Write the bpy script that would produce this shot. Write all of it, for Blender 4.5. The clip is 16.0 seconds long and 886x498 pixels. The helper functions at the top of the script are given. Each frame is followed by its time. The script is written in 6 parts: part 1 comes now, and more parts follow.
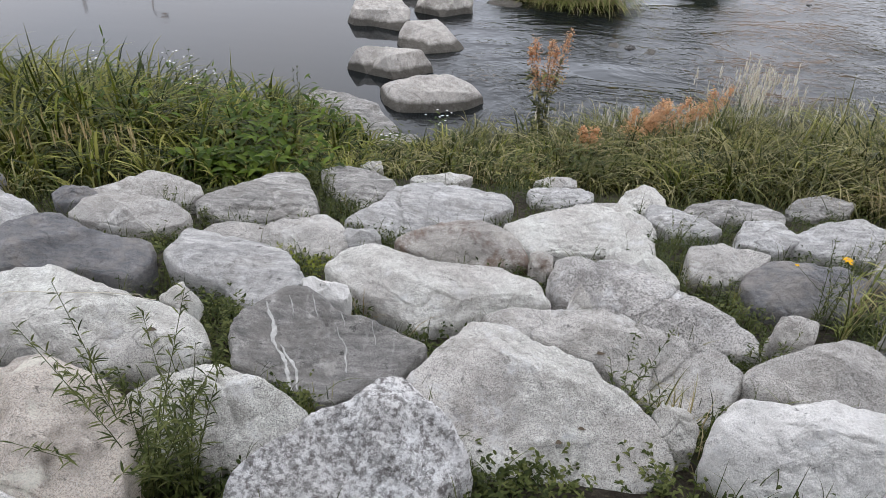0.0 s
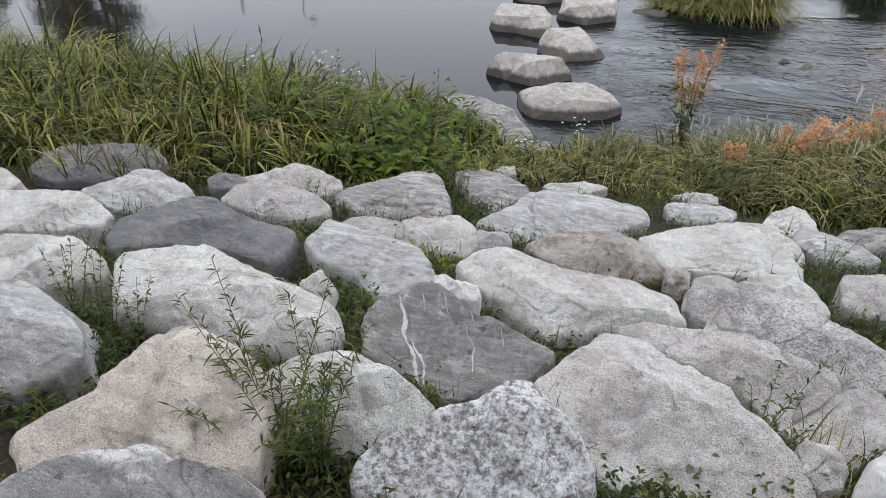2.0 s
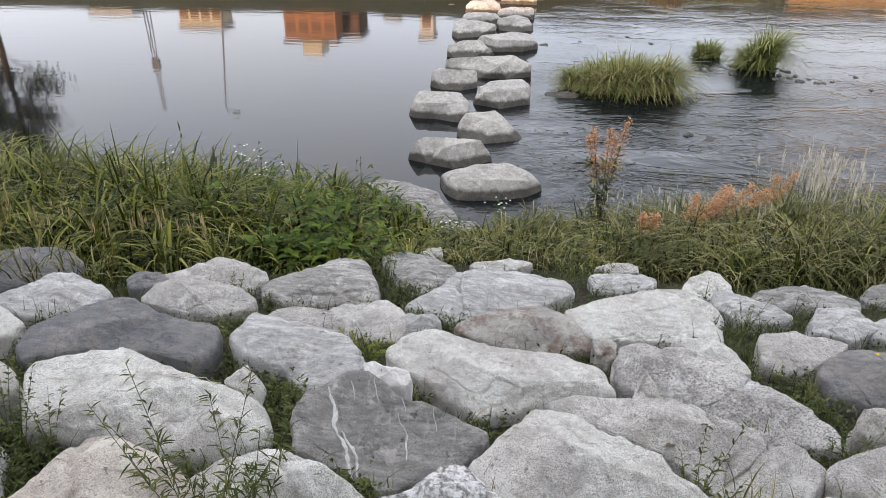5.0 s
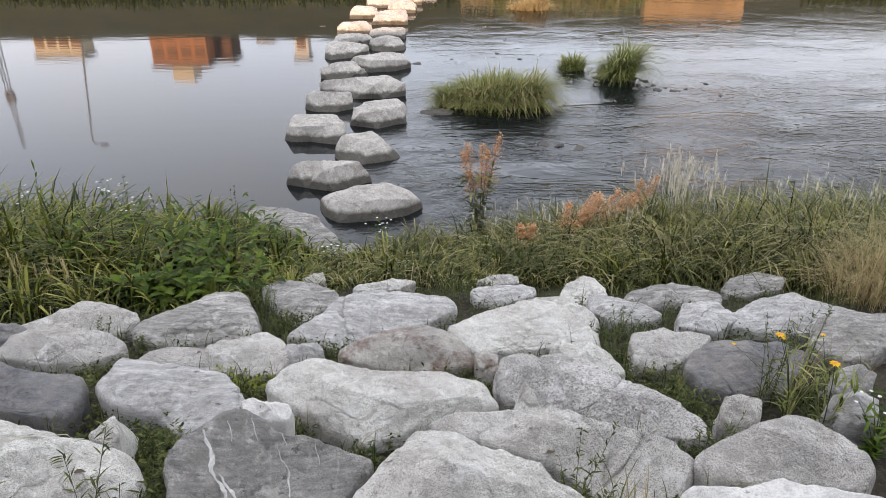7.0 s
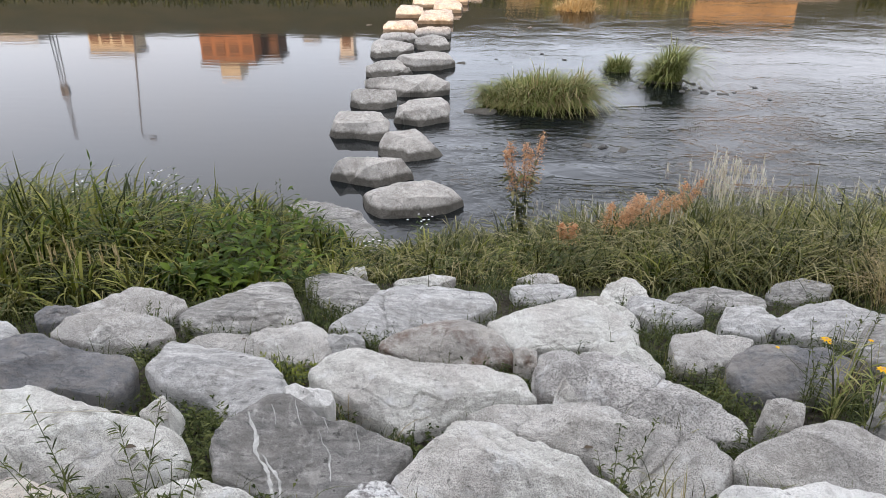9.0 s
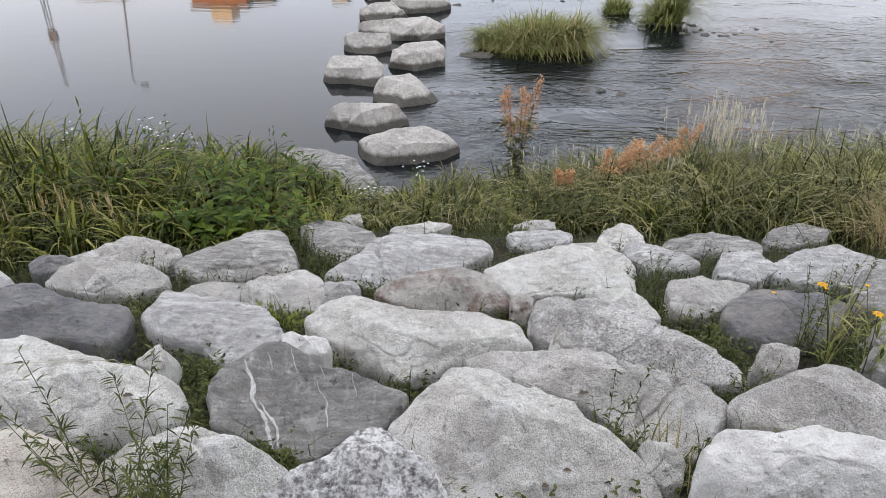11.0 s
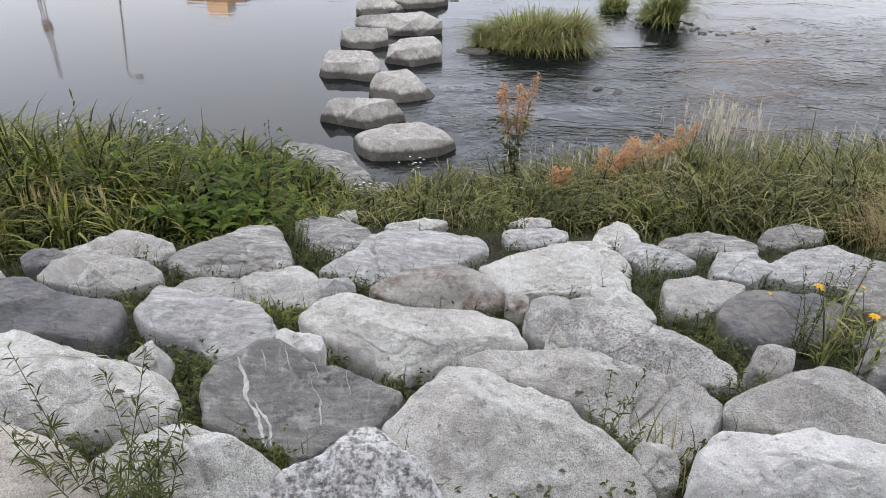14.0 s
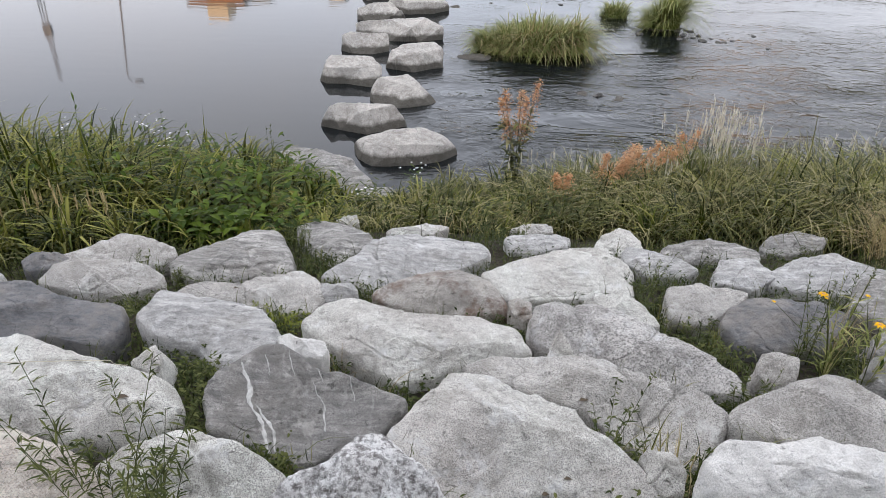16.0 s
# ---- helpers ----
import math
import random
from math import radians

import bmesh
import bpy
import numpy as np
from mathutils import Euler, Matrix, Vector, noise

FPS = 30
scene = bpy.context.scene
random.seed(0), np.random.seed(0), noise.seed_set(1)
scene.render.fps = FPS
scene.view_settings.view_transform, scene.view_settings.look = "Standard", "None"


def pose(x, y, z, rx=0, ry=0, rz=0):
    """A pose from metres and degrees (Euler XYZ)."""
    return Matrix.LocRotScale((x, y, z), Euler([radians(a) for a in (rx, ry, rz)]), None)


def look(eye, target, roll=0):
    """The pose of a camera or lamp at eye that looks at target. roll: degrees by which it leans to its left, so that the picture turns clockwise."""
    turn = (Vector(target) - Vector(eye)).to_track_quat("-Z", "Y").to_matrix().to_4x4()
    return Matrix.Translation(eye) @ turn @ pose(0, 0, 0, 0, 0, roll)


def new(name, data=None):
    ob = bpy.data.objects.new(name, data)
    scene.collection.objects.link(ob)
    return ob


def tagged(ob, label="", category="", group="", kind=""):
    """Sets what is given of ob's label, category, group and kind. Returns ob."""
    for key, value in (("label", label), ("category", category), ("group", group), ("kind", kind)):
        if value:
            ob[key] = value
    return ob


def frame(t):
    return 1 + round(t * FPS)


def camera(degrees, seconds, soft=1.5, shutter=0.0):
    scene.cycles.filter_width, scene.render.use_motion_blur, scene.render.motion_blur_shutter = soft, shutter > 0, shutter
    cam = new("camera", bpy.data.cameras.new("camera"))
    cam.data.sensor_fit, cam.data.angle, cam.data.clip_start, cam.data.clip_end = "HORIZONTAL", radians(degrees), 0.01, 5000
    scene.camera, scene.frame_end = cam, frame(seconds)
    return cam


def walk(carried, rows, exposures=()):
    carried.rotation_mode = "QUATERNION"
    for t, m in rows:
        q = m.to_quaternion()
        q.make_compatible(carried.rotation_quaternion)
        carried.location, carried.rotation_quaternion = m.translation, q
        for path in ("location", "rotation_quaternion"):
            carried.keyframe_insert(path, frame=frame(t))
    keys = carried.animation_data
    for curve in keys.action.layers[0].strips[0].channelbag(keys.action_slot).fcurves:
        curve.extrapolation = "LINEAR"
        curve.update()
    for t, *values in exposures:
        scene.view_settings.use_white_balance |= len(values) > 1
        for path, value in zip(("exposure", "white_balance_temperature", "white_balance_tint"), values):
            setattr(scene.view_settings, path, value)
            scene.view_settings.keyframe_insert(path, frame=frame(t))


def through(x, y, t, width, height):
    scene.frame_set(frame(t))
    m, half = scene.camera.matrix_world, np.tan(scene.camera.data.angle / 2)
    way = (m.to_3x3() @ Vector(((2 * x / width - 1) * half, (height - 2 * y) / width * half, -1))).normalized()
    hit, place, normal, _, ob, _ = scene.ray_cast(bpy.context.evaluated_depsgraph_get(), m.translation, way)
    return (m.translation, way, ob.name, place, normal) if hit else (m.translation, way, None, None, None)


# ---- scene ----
from mathutils import geometry

cam = camera(62.36, 16.0, soft=0.6)
# seconds, x, y, z, then tilt, roll and yaw in degrees
PATH = [
    (0.0, -0.0415, 0.0271, 2.5864, 54.827, -2.047, 4.417),
    (0.5, -0.0364, 0.0212, 2.5801, 55.431, -1.444, 5.871),
    (1.0, -0.0514, 0.0187, 2.5771, 55.147, -1.415, 8.362),
    (1.5, -0.0718, 0.0225, 2.5698, 54.751, -0.310, 13.068),
    (2.0, -0.0784, 0.0169, 2.5738, 55.193, -0.049, 14.566),
    (2.5, -0.0794, 0.0193, 2.5774, 55.179, 0.087, 14.365),
    (3.0, -0.0755, 0.0057, 2.5898, 59.610, -0.216, 14.081),
    (3.2, -0.0804, 0.0059, 2.5877, 60.240, -0.577, 13.577),
    (5.3, -0.0358, 0.0207, 2.5861, 61.702, 0.939, 5.591),
    (5.5, -0.0207, 0.0226, 2.5858, 61.727, 1.407, 3.438),
    (6.0, 0.0122, 0.0250, 2.5811, 61.193, 1.657, 0.039),
    (6.5, 0.0213, 0.0430, 2.5811, 60.426, 0.060, -2.746),
    (7.0, 0.0065, 0.0328, 2.5981, 62.929, 0.025, -1.153),
    (7.5, 0.0000, -0.0000, 2.6000, 64.900, 0.000, -0.000),
    (8.0, 0.0014, 0.0022, 2.5994, 63.079, 0.155, 1.730),
    (8.5, -0.0041, 0.0001, 2.5950, 63.511, 0.213, 1.272),
    (9.0, -0.0080, -0.0010, 2.5908, 62.965, 0.006, 2.233),
    (9.5, -0.0064, 0.0034, 2.5868, 62.239, 0.147, 2.022),
    (9.7, -0.0047, 0.0089, 2.5799, 61.105, 0.170, 1.961),
    (11.8, -0.0026, 0.0218, 2.5800, 58.682, 0.192, 1.732),
    (12.0, -0.0009, 0.0229, 2.5781, 58.796, -0.119, 1.321),
    (12.5, -0.0070, 0.0270, 2.5766, 58.475, -0.564, 1.032),
    (13.0, -0.0059, 0.0282, 2.5809, 58.653, -0.878, 0.742),
    (13.5, -0.0102, 0.0307, 2.5754, 58.584, -1.543, 0.791),
    (14.0, -0.0082, 0.0357, 2.5769, 58.498, -0.510, 1.786),
    (14.5, -0.0057, 0.0475, 2.5730, 57.820, -0.638, 0.902),
    (15.0, -0.0131, 0.0451, 2.5748, 58.025, -0.788, 1.090),
    (15.5, -0.0171, 0.0430, 2.5803, 58.319, -0.775, 0.847),
    (16.0, -0.0274, 0.0389, 2.5780, 58.899, -0.858, 1.842),
]
walk(cam, [(t, pose(x, y, z, rx, ry, rz)) for t, x, y, z, rx, ry, rz in PATH], exposures=[(0.0, 2.12), (16.0, 2.12)])

# ---- sky and sun: a low evening sun behind the camera, the near bank shaded by an added, unseen levee ----
SUN_UP, SUN_AZ = 22.5, 17.0   # degrees above the horizon; degrees towards the left behind the camera
sky = bpy.data.worlds.new("sky")
scene.world = sky
sky.use_nodes = True
wn, wl = sky.node_tree.nodes, sky.node_tree.links
back = wn["Background"]
tex = wn.new("ShaderNodeTexSky")
tex.sky_type, tex.sun_disc = "NISHITA", False
tex.sun_elevation, tex.sun_rotation = radians(SUN_UP), radians(180 + SUN_AZ)
tex.air_density, tex.dust_density, tex.ozone_density = 1.0, 0.8, 2.0
# thin high cloud veils most of the blue
cc = wn.new("ShaderNodeTexCoord")
cloud = wn.new("ShaderNodeTexNoise")
cloud.inputs["Scale"].default_value, cloud.inputs["Detail"].default_value = 2.2, 5
cramp = wn.new("ShaderNodeMapRange")
cramp.inputs["From Min"].default_value, cramp.inputs["From Max"].default_value = 0.3, 0.75
cramp.inputs["To Min"].default_value, cramp.inputs["To Max"].default_value = 0.70, 0.90
veil = wn.new("ShaderNodeMix")
veil.data_type = "RGBA"
zen = wn.new("ShaderNodeSeparateXYZ")
up = wn.new("ShaderNodeMapRange")
up.inputs["From Min"].default_value, up.inputs["From Max"].default_value = 0.15, 0.62
up.inputs["To Min"].default_value, up.inputs["To Max"].default_value = 4.1, 3.85
grey = wn.new("ShaderNodeVectorMath")
grey.operation = "SCALE"
hue = wn.new("ShaderNodeMix")
hue.data_type = "RGBA"
hue.inputs["A"].default_value, hue.inputs["B"].default_value = (1.09, 1.0, 1.01, 1), (1.005, 1.0, 1.035, 1)
low = wn.new("ShaderNodeMapRange")
low.inputs["From Min"].default_value, low.inputs["From Max"].default_value = 0.10, 0.45
wl.new(zen.outputs["Z"], low.inputs["Value"])
wl.new(low.outputs["Result"], hue.inputs["Factor"])
wl.new(hue.outputs["Result"], grey.inputs[0])
wl.new(cc.outputs["Generated"], zen.inputs[0])
wl.new(zen.outputs["Z"], up.inputs["Value"])
wl.new(up.outputs["Result"], grey.inputs["Scale"])
wl.new(grey.outputs[0], veil.inputs["B"])
wl.new(cc.outputs["Generated"], cloud.inputs["Vector"])
wl.new(cloud.outputs["Fac"], cramp.inputs["Value"])
wl.new(cramp.outputs["Result"], veil.inputs["Factor"])
wl.new(tex.outputs["Color"], veil.inputs["A"])
wl.new(veil.outputs["Result"], back.inputs["Color"])
back.inputs["Strength"].default_value = 0.12
sun = new("sun", bpy.data.lights.new("sun", "SUN"))
sun.data.energy, sun.data.angle, sun.data.color = 1.7, radians(0.6), (1.0, 0.62, 0.34)
az = radians(SUN_AZ)
sun.matrix_world = look((-math.sin(az) * 50, -math.cos(az) * 50, 50 * math.tan(radians(SUN_UP))), (0, 0, 0))


# ---- materials ----
def material(name, rough=0.8, coords="Object", shift=True, spec=0.2):
    m = bpy.data.materials.new(name)
    m.use_nodes = True
    n, l = m.node_tree.nodes, m.node_tree.links
    b = n["Principled BSDF"]
    b.inputs["Roughness"].default_value, b.inputs["Specular IOR Level"].default_value = rough, spec
    c = n.new("ShaderNodeTexCoord").outputs[coords]
    if shift:
        info, mul, add = n.new("ShaderNodeObjectInfo"), n.new("ShaderNodeMath"), n.new("ShaderNodeVectorMath")
        mul.operation, mul.inputs[1].default_value = "MULTIPLY", 71.0
        l.new(info.outputs["Random"], mul.inputs[0])
        l.new(c, add.inputs[0])
        l.new(mul.outputs[0], add.inputs[1])
        c = add.outputs[0]
    return m, n, l, b, c


def noise_of(n, l, c, scale, detail=4, rough=0.6, lo=None, hi=None, stretch=None, turn=0, distort=0.0):
    if stretch:
        mp = n.new("ShaderNodeMapping")
        mp.inputs["Scale"].default_value = stretch
        mp.inputs["Rotation"].default_value = (0, 0, radians(turn))
        l.new(c, mp.inputs["Vector"])
        c = mp.outputs[0]
    t = n.new("ShaderNodeTexNoise")
    for key, value in (("Scale", scale), ("Detail", detail), ("Roughness", rough), ("Distortion", distort)):
        t.inputs[key].default_value = value
    l.new(c, t.inputs["Vector"])
    out = t.outputs["Fac"]
    if lo is not None:
        r = n.new("ShaderNodeMapRange")
        r.inputs["From Min"].default_value, r.inputs["From Max"].default_value = lo, hi
        l.new(out, r.inputs["Value"])
        out = r.outputs["Result"]
    return out


def mixed(n, l, fac, a, b, mode="MIX"):
    x = n.new("ShaderNodeMix")
    x.data_type, x.blend_type = "RGBA", mode
    for key, v in (("Factor", fac), ("A", a), ("B", b)):
        if isinstance(v, tuple):
            x.inputs[key].default_value = (*v, 1) if key != "Factor" else v
        elif isinstance(v, (int, float)):
            x.inputs[key].default_value = v
        else:
            l.new(v, x.inputs[key])
    return x.outputs["Result"]


def scaled(n, l, v, k):
    x = n.new("ShaderNodeMath")
    x.operation, x.inputs[1].default_value = "MULTIPLY", k
    l.new(v, x.inputs[0])
    return x.outputs[0]


def relief(n, l, b, heights):
    """Adds bumps (height, strength, distance) one on another."""
    normal = None
    for h, strength, distance in heights:
        bump = n.new("ShaderNodeBump")
        bump.inputs["Strength"].default_value, bump.inputs["Distance"].default_value = strength, distance
        l.new(h, bump.inputs["Height"])
        if normal:
            l.new(normal, bump.inputs["Normal"])
        normal = bump.outputs[0]
    l.new(normal, b.inputs["Normal"])


def stone(name, pale, dark, speck=0.5, stain=(0.2, 0.18, 0.15), stains=0.3, grain=310, cover=(0.48, 0.58), vein=None, streak=None, turn=0, blotch=6, tide=None, flecks=0.85, veins=2.6, lie=0):
    m, n, l, b, c = material(name, 0.85)
    col = mixed(n, l, noise_of(n, l, c, 3.5, 5, lo=0.35, hi=0.65), pale, dark)
    if streak:      # foliation: long thin bands
        f = noise_of(n, l, c, 5, 6, 0.65, 0.38, 0.62, (1.2, 9, 9), turn + lie, 0.6)
        col = mixed(n, l, f, col, streak)
    fine = noise_of(n, l, c, grain, 3, 0.7, *cover)
    col = mixed(n, l, scaled(n, l, fine, 0.9 * speck), col, tuple(0.15 * v for v in dark))
    light = noise_of(n, l, c, grain * 1.3, 2, 0.6, 0.56, 0.68)
    col = mixed(n, l, scaled(n, l, light, flecks), col, (0.66, 0.65, 0.63))
    tone = noise_of(n, l, c, 24, 8, 0.8, 0.42, 0.60)
    col = mixed(n, l, scaled(n, l, tone, 0.40), col, tuple(0.55 * v for v in dark))
    pits = noise_of(n, l, c, 34, 6, 0.75, 0.60, 0.66, (1, 1.6, 1), 20 + turn, 0.5)      # dark pits and chips
    col = mixed(n, l, scaled(n, l, pits, 0.75), col, tuple(0.2 * v for v in dark))
    bare = noise_of(n, l, c, 9, 7, 0.75, 0.56, 0.63)       # freshly broken, paler scars
    col = mixed(n, l, scaled(n, l, bare, 0.5), col, tuple(min(0.70, 1.12 * v) for v in pale))
    patch = noise_of(n, l, c, blotch, 7, 0.72, 0.50, 0.62)
    col = mixed(n, l, scaled(n, l, patch, stains), col, stain)
    if vein:        # white quartz veins running through the stone, thick and thin
        mp, wv = n.new("ShaderNodeMapping"), n.new("ShaderNodeTexWave")
        mp.inputs["Rotation"].default_value = (0, 0, radians(turn))
        l.new(c, mp.inputs["Vector"])
        l.new(mp.outputs[0], wv.inputs["Vector"])
        for key, value in (("Scale", veins), ("Distortion", 4.5), ("Detail", 4), ("Detail Scale", 1.6), ("Detail Roughness", 0.6)):
            wv.inputs[key].default_value = value
        line, gate, g = n.new("ShaderNodeMapRange"), noise_of(n, l, c, 3.4, 6, 0.75, 0.50, 0.62), n.new("ShaderNodeMath")
        line.inputs["From Min"].default_value, line.inputs["From Max"].default_value = 0.955, 0.998
        l.new(wv.outputs["Fac"], line.inputs["Value"])
        g.operation = "MULTIPLY"
        l.new(line.outputs["Result"], g.inputs[0])
        l.new(gate, g.inputs[1])
        col = mixed(n, l, scaled(n, l, g.outputs[0], vein), col, (0.68, 0.67, 0.64))
    # hairline cracks
    w1 = noise_of(n, l, c, 1.7, 3, 0.55, None, None, (1, 1.5, 1), 25)
    ab, cr = n.new("ShaderNodeMath"), n.new("ShaderNodeMapRange")
    ab.operation, ab.inputs[1].default_value = "SUBTRACT", 0.5
    l.new(w1, ab.inputs[0])
    ab2 = n.new("ShaderNodeMath")
    ab2.operation = "ABSOLUTE"
    l.new(ab.outputs[0], ab2.inputs[0])
    cr.inputs["From Min"].default_value, cr.inputs["From Max"].default_value = 0.0, 0.0055
    cr.inputs["To Min"].default_value, cr.inputs["To Max"].default_value = 0.5, 0.0
    l.new(ab2.outputs[0], cr.inputs["Value"])
    cg = n.new("ShaderNodeMath")
    cg.operation = "MULTIPLY"
    l.new(cr.outputs["Result"], cg.inputs[0])
    l.new(noise_of(n, l, c, 2.3, 2, 0.5, 0.5, 0.62), cg.inputs[1])
    col = mixed(n, l, cg.outputs[0], col, (0.06, 0.055, 0.05))
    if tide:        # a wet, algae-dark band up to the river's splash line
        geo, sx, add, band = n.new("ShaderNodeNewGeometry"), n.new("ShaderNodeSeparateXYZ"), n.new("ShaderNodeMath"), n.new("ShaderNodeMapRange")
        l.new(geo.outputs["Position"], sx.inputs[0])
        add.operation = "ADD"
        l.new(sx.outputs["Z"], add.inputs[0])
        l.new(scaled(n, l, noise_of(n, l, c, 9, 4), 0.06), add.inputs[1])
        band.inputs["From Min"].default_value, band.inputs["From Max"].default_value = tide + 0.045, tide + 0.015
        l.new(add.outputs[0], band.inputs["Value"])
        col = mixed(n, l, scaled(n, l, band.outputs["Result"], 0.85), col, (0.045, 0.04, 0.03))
    l.new(col, b.inputs["Base Color"])
    relief(n, l, b, [(noise_of(n, l, c, 11, 9, 0.7), 0.6, 0.034), (noise_of(n, l, c, 42, 5, 0.75), 0.7, 0.012), (pits, 0.6, -0.006), (noise_of(n, l, c, 150, 3, 0.75), 0.9, 0.005)])
    return m


STONE = {
    "granite": stone("granite", (0.820, 0.818, 0.759), (0.628, 0.590, 0.548), 0.72),
    "ash": stone("grey_granite", (0.681, 0.648, 0.603), (0.476, 0.452, 0.423), 0.85),
    "white": stone("white_granite", (0.85, 0.83, 0.80), (0.76, 0.74, 0.71), 0.35, stains=0.10),
    "speckle": stone("speckled_granite", (0.691, 0.660, 0.626), (0.459, 0.438, 0.414), 0.8, (0.146, 0.132, 0.124), 0.4, 150, (0.46, 0.60)),
    "lichen": stone("lichened_granite", (0.820, 0.820, 0.820), (0.603, 0.572, 0.546), 0.75, (0.116, 0.102, 0.096), 0.85, 70, (0.46, 0.60), blotch=48),
    "marble": stone("pale_gneiss", (0.726, 0.710, 0.688), (0.550, 0.537, 0.522), 0.5, streak=(0.363, 0.358, 0.352), turn=35),
    "gneiss": stone("grey_gneiss", (0.575, 0.550, 0.518), (0.388, 0.372, 0.352), 0.5, streak=(0.210, 0.204, 0.193), turn=78, vein=0.5, flecks=0.3),
    "banded": stone("veined_dark_gneiss", (0.483, 0.462, 0.432), (0.314, 0.301, 0.286), 0.5, (0.178, 0.167, 0.153), 0.55, streak=(0.178, 0.173, 0.167), turn=-6, vein=0.25, flecks=0.2, veins=3.6, lie=90),
    "slate": stone("blue_slate", (0.288, 0.277, 0.273), (0.198, 0.193, 0.193), 0.35, (0.314, 0.289, 0.262), 0.55, streak=(0.157, 0.161, 0.172), flecks=0.1),
    "rust": stone("rusty_gneiss", (0.503, 0.469, 0.425), (0.326, 0.301, 0.276), 0.5, (0.157, 0.097, 0.068), 0.75),
    "streaked": stone("streaked_granite", (0.820, 0.803, 0.763), (0.657, 0.632, 0.603), 0.5, (0.227, 0.215, 0.202), 0.30, streak=(0.616, 0.605, 0.583), turn=62, flecks=0.6),
    "brown": stone("buff_granite", (0.712, 0.629, 0.542), (0.543, 0.484, 0.425), 0.6, (0.273, 0.239, 0.208), 0.7, blotch=3.5),
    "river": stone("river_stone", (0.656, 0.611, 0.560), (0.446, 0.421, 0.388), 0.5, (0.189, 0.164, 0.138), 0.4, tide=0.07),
    "wet": stone("wet_pebble", (0.106, 0.097, 0.089), (0.052, 0.051, 0.048), 0.3),
}


def leaf_material(name, colours, gloss=0.5, through=0.3):
    """Leaves: each blade its own tone, some light passing through."""
    m, n, l, b, c = material(name, gloss, shift=False, spec=0.08)
    ramp = n.new("ShaderNodeValToRGB")
    ramp.color_ramp.elements[0].color, ramp.color_ramp.elements[1].color = (*colours[0], 1), (*colours[-1], 1)
    for i, k in enumerate(colours[1:-1]):
        ramp.color_ramp.elements.new((i + 1) / (len(colours) - 1)).color = (*k, 1)
    geo = n.new("ShaderNodeNewGeometry")
    l.new(geo.outputs["Random Per Island"], ramp.inputs[0])
    col = mixed(n, l, noise_of(n, l, c, 2.5, 3, lo=0.45, hi=0.85), ramp.outputs[0], colours[-1])
    l.new(col, b.inputs["Base Color"])
    tr, mx = n.new("ShaderNodeBsdfTranslucent"), n.new("ShaderNodeMixShader")
    l.new(col, tr.inputs["Color"])
    mx.inputs[0].default_value = through
    l.new(b.outputs[0], mx.inputs[1])
    l.new(tr.outputs[0], mx.inputs[2])
    l.new(mx.outputs[0], n["Material Output"].inputs["Surface"])
    return m


GREEN = leaf_material("fresh_grass", [(0.0082, 0.0133, 0.0025), (0.0328, 0.0484, 0.0057), (0.1231, 0.1404, 0.0180), (0.2709, 0.2574, 0.0697), (0.0197, 0.0281, 0.0041)], 0.45, 0.12)
GREYGREEN = leaf_material("grey_green_grass", [(0.0160, 0.0211, 0.0051), (0.0600, 0.0718, 0.0153), (0.1920, 0.1833, 0.0553), (0.3680, 0.3276, 0.1700), (0.0360, 0.0429, 0.0102)], 0.5, 0.12)
LEAF = leaf_material("broad_leaf", [(0.0161, 0.0323, 0.0038), (0.0382, 0.0684, 0.0076), (0.1105, 0.1568, 0.0190), (0.0340, 0.0589, 0.0066)], 0.5, 0.12)
WEED = leaf_material("weed_leaf", [(0.022, 0.032, 0.009), (0.055, 0.07, 0.018), (0.15, 0.16, 0.055), (0.042, 0.055, 0.014)], 0.5, 0.2)
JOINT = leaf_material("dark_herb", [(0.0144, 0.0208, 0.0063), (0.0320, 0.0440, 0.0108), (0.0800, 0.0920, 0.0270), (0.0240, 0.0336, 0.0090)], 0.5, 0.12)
LIME = leaf_material("lime_leaf", [(0.16, 0.19, 0.03), (0.24, 0.26, 0.05), (0.2, 0.22, 0.04)])
REED = leaf_material("river_grass", [(0.09, 0.11, 0.03), (0.20, 0.23, 0.07), (0.40, 0.38, 0.16), (0.18, 0.21, 0.06)], 0.5, 0.3)
# near-black tones stand for the shade between the grass roots
UNDER = leaf_material("shade_blades", [(0.010, 0.014, 0.004), (0.024, 0.030, 0.008), (0.06, 0.055, 0.02)], 0.7, 0.05)
STRAW = leaf_material("dry_straw", [(0.30, 0.23, 0.11), (0.42, 0.33, 0.17), (0.50, 0.42, 0.25), (0.36, 0.28, 0.14)], 0.7)
SEED = leaf_material("pale_seed_head", [(0.58, 0.54, 0.44), (0.74, 0.70, 0.60), (0.66, 0.6, 0.5)], 0.8)
RUST = leaf_material("rusty_seed_head", [(0.46, 0.21, 0.09), (0.62, 0.34, 0.17), (0.64, 0.46, 0.29)], 0.8)
YELLOW = leaf_material("yellow_petal", [(0.80, 0.45, 0.01), (0.85, 0.52, 0.02)], 0.6)
WHITE = leaf_material("white_petal", [(0.80, 0.80, 0.80), (0.85, 0.84, 0.85)], 0.6)
STEM = leaf_material("green_stem", [(0.05, 0.065, 0.022), (0.09, 0.10, 0.04)], 0.6, 0.1)

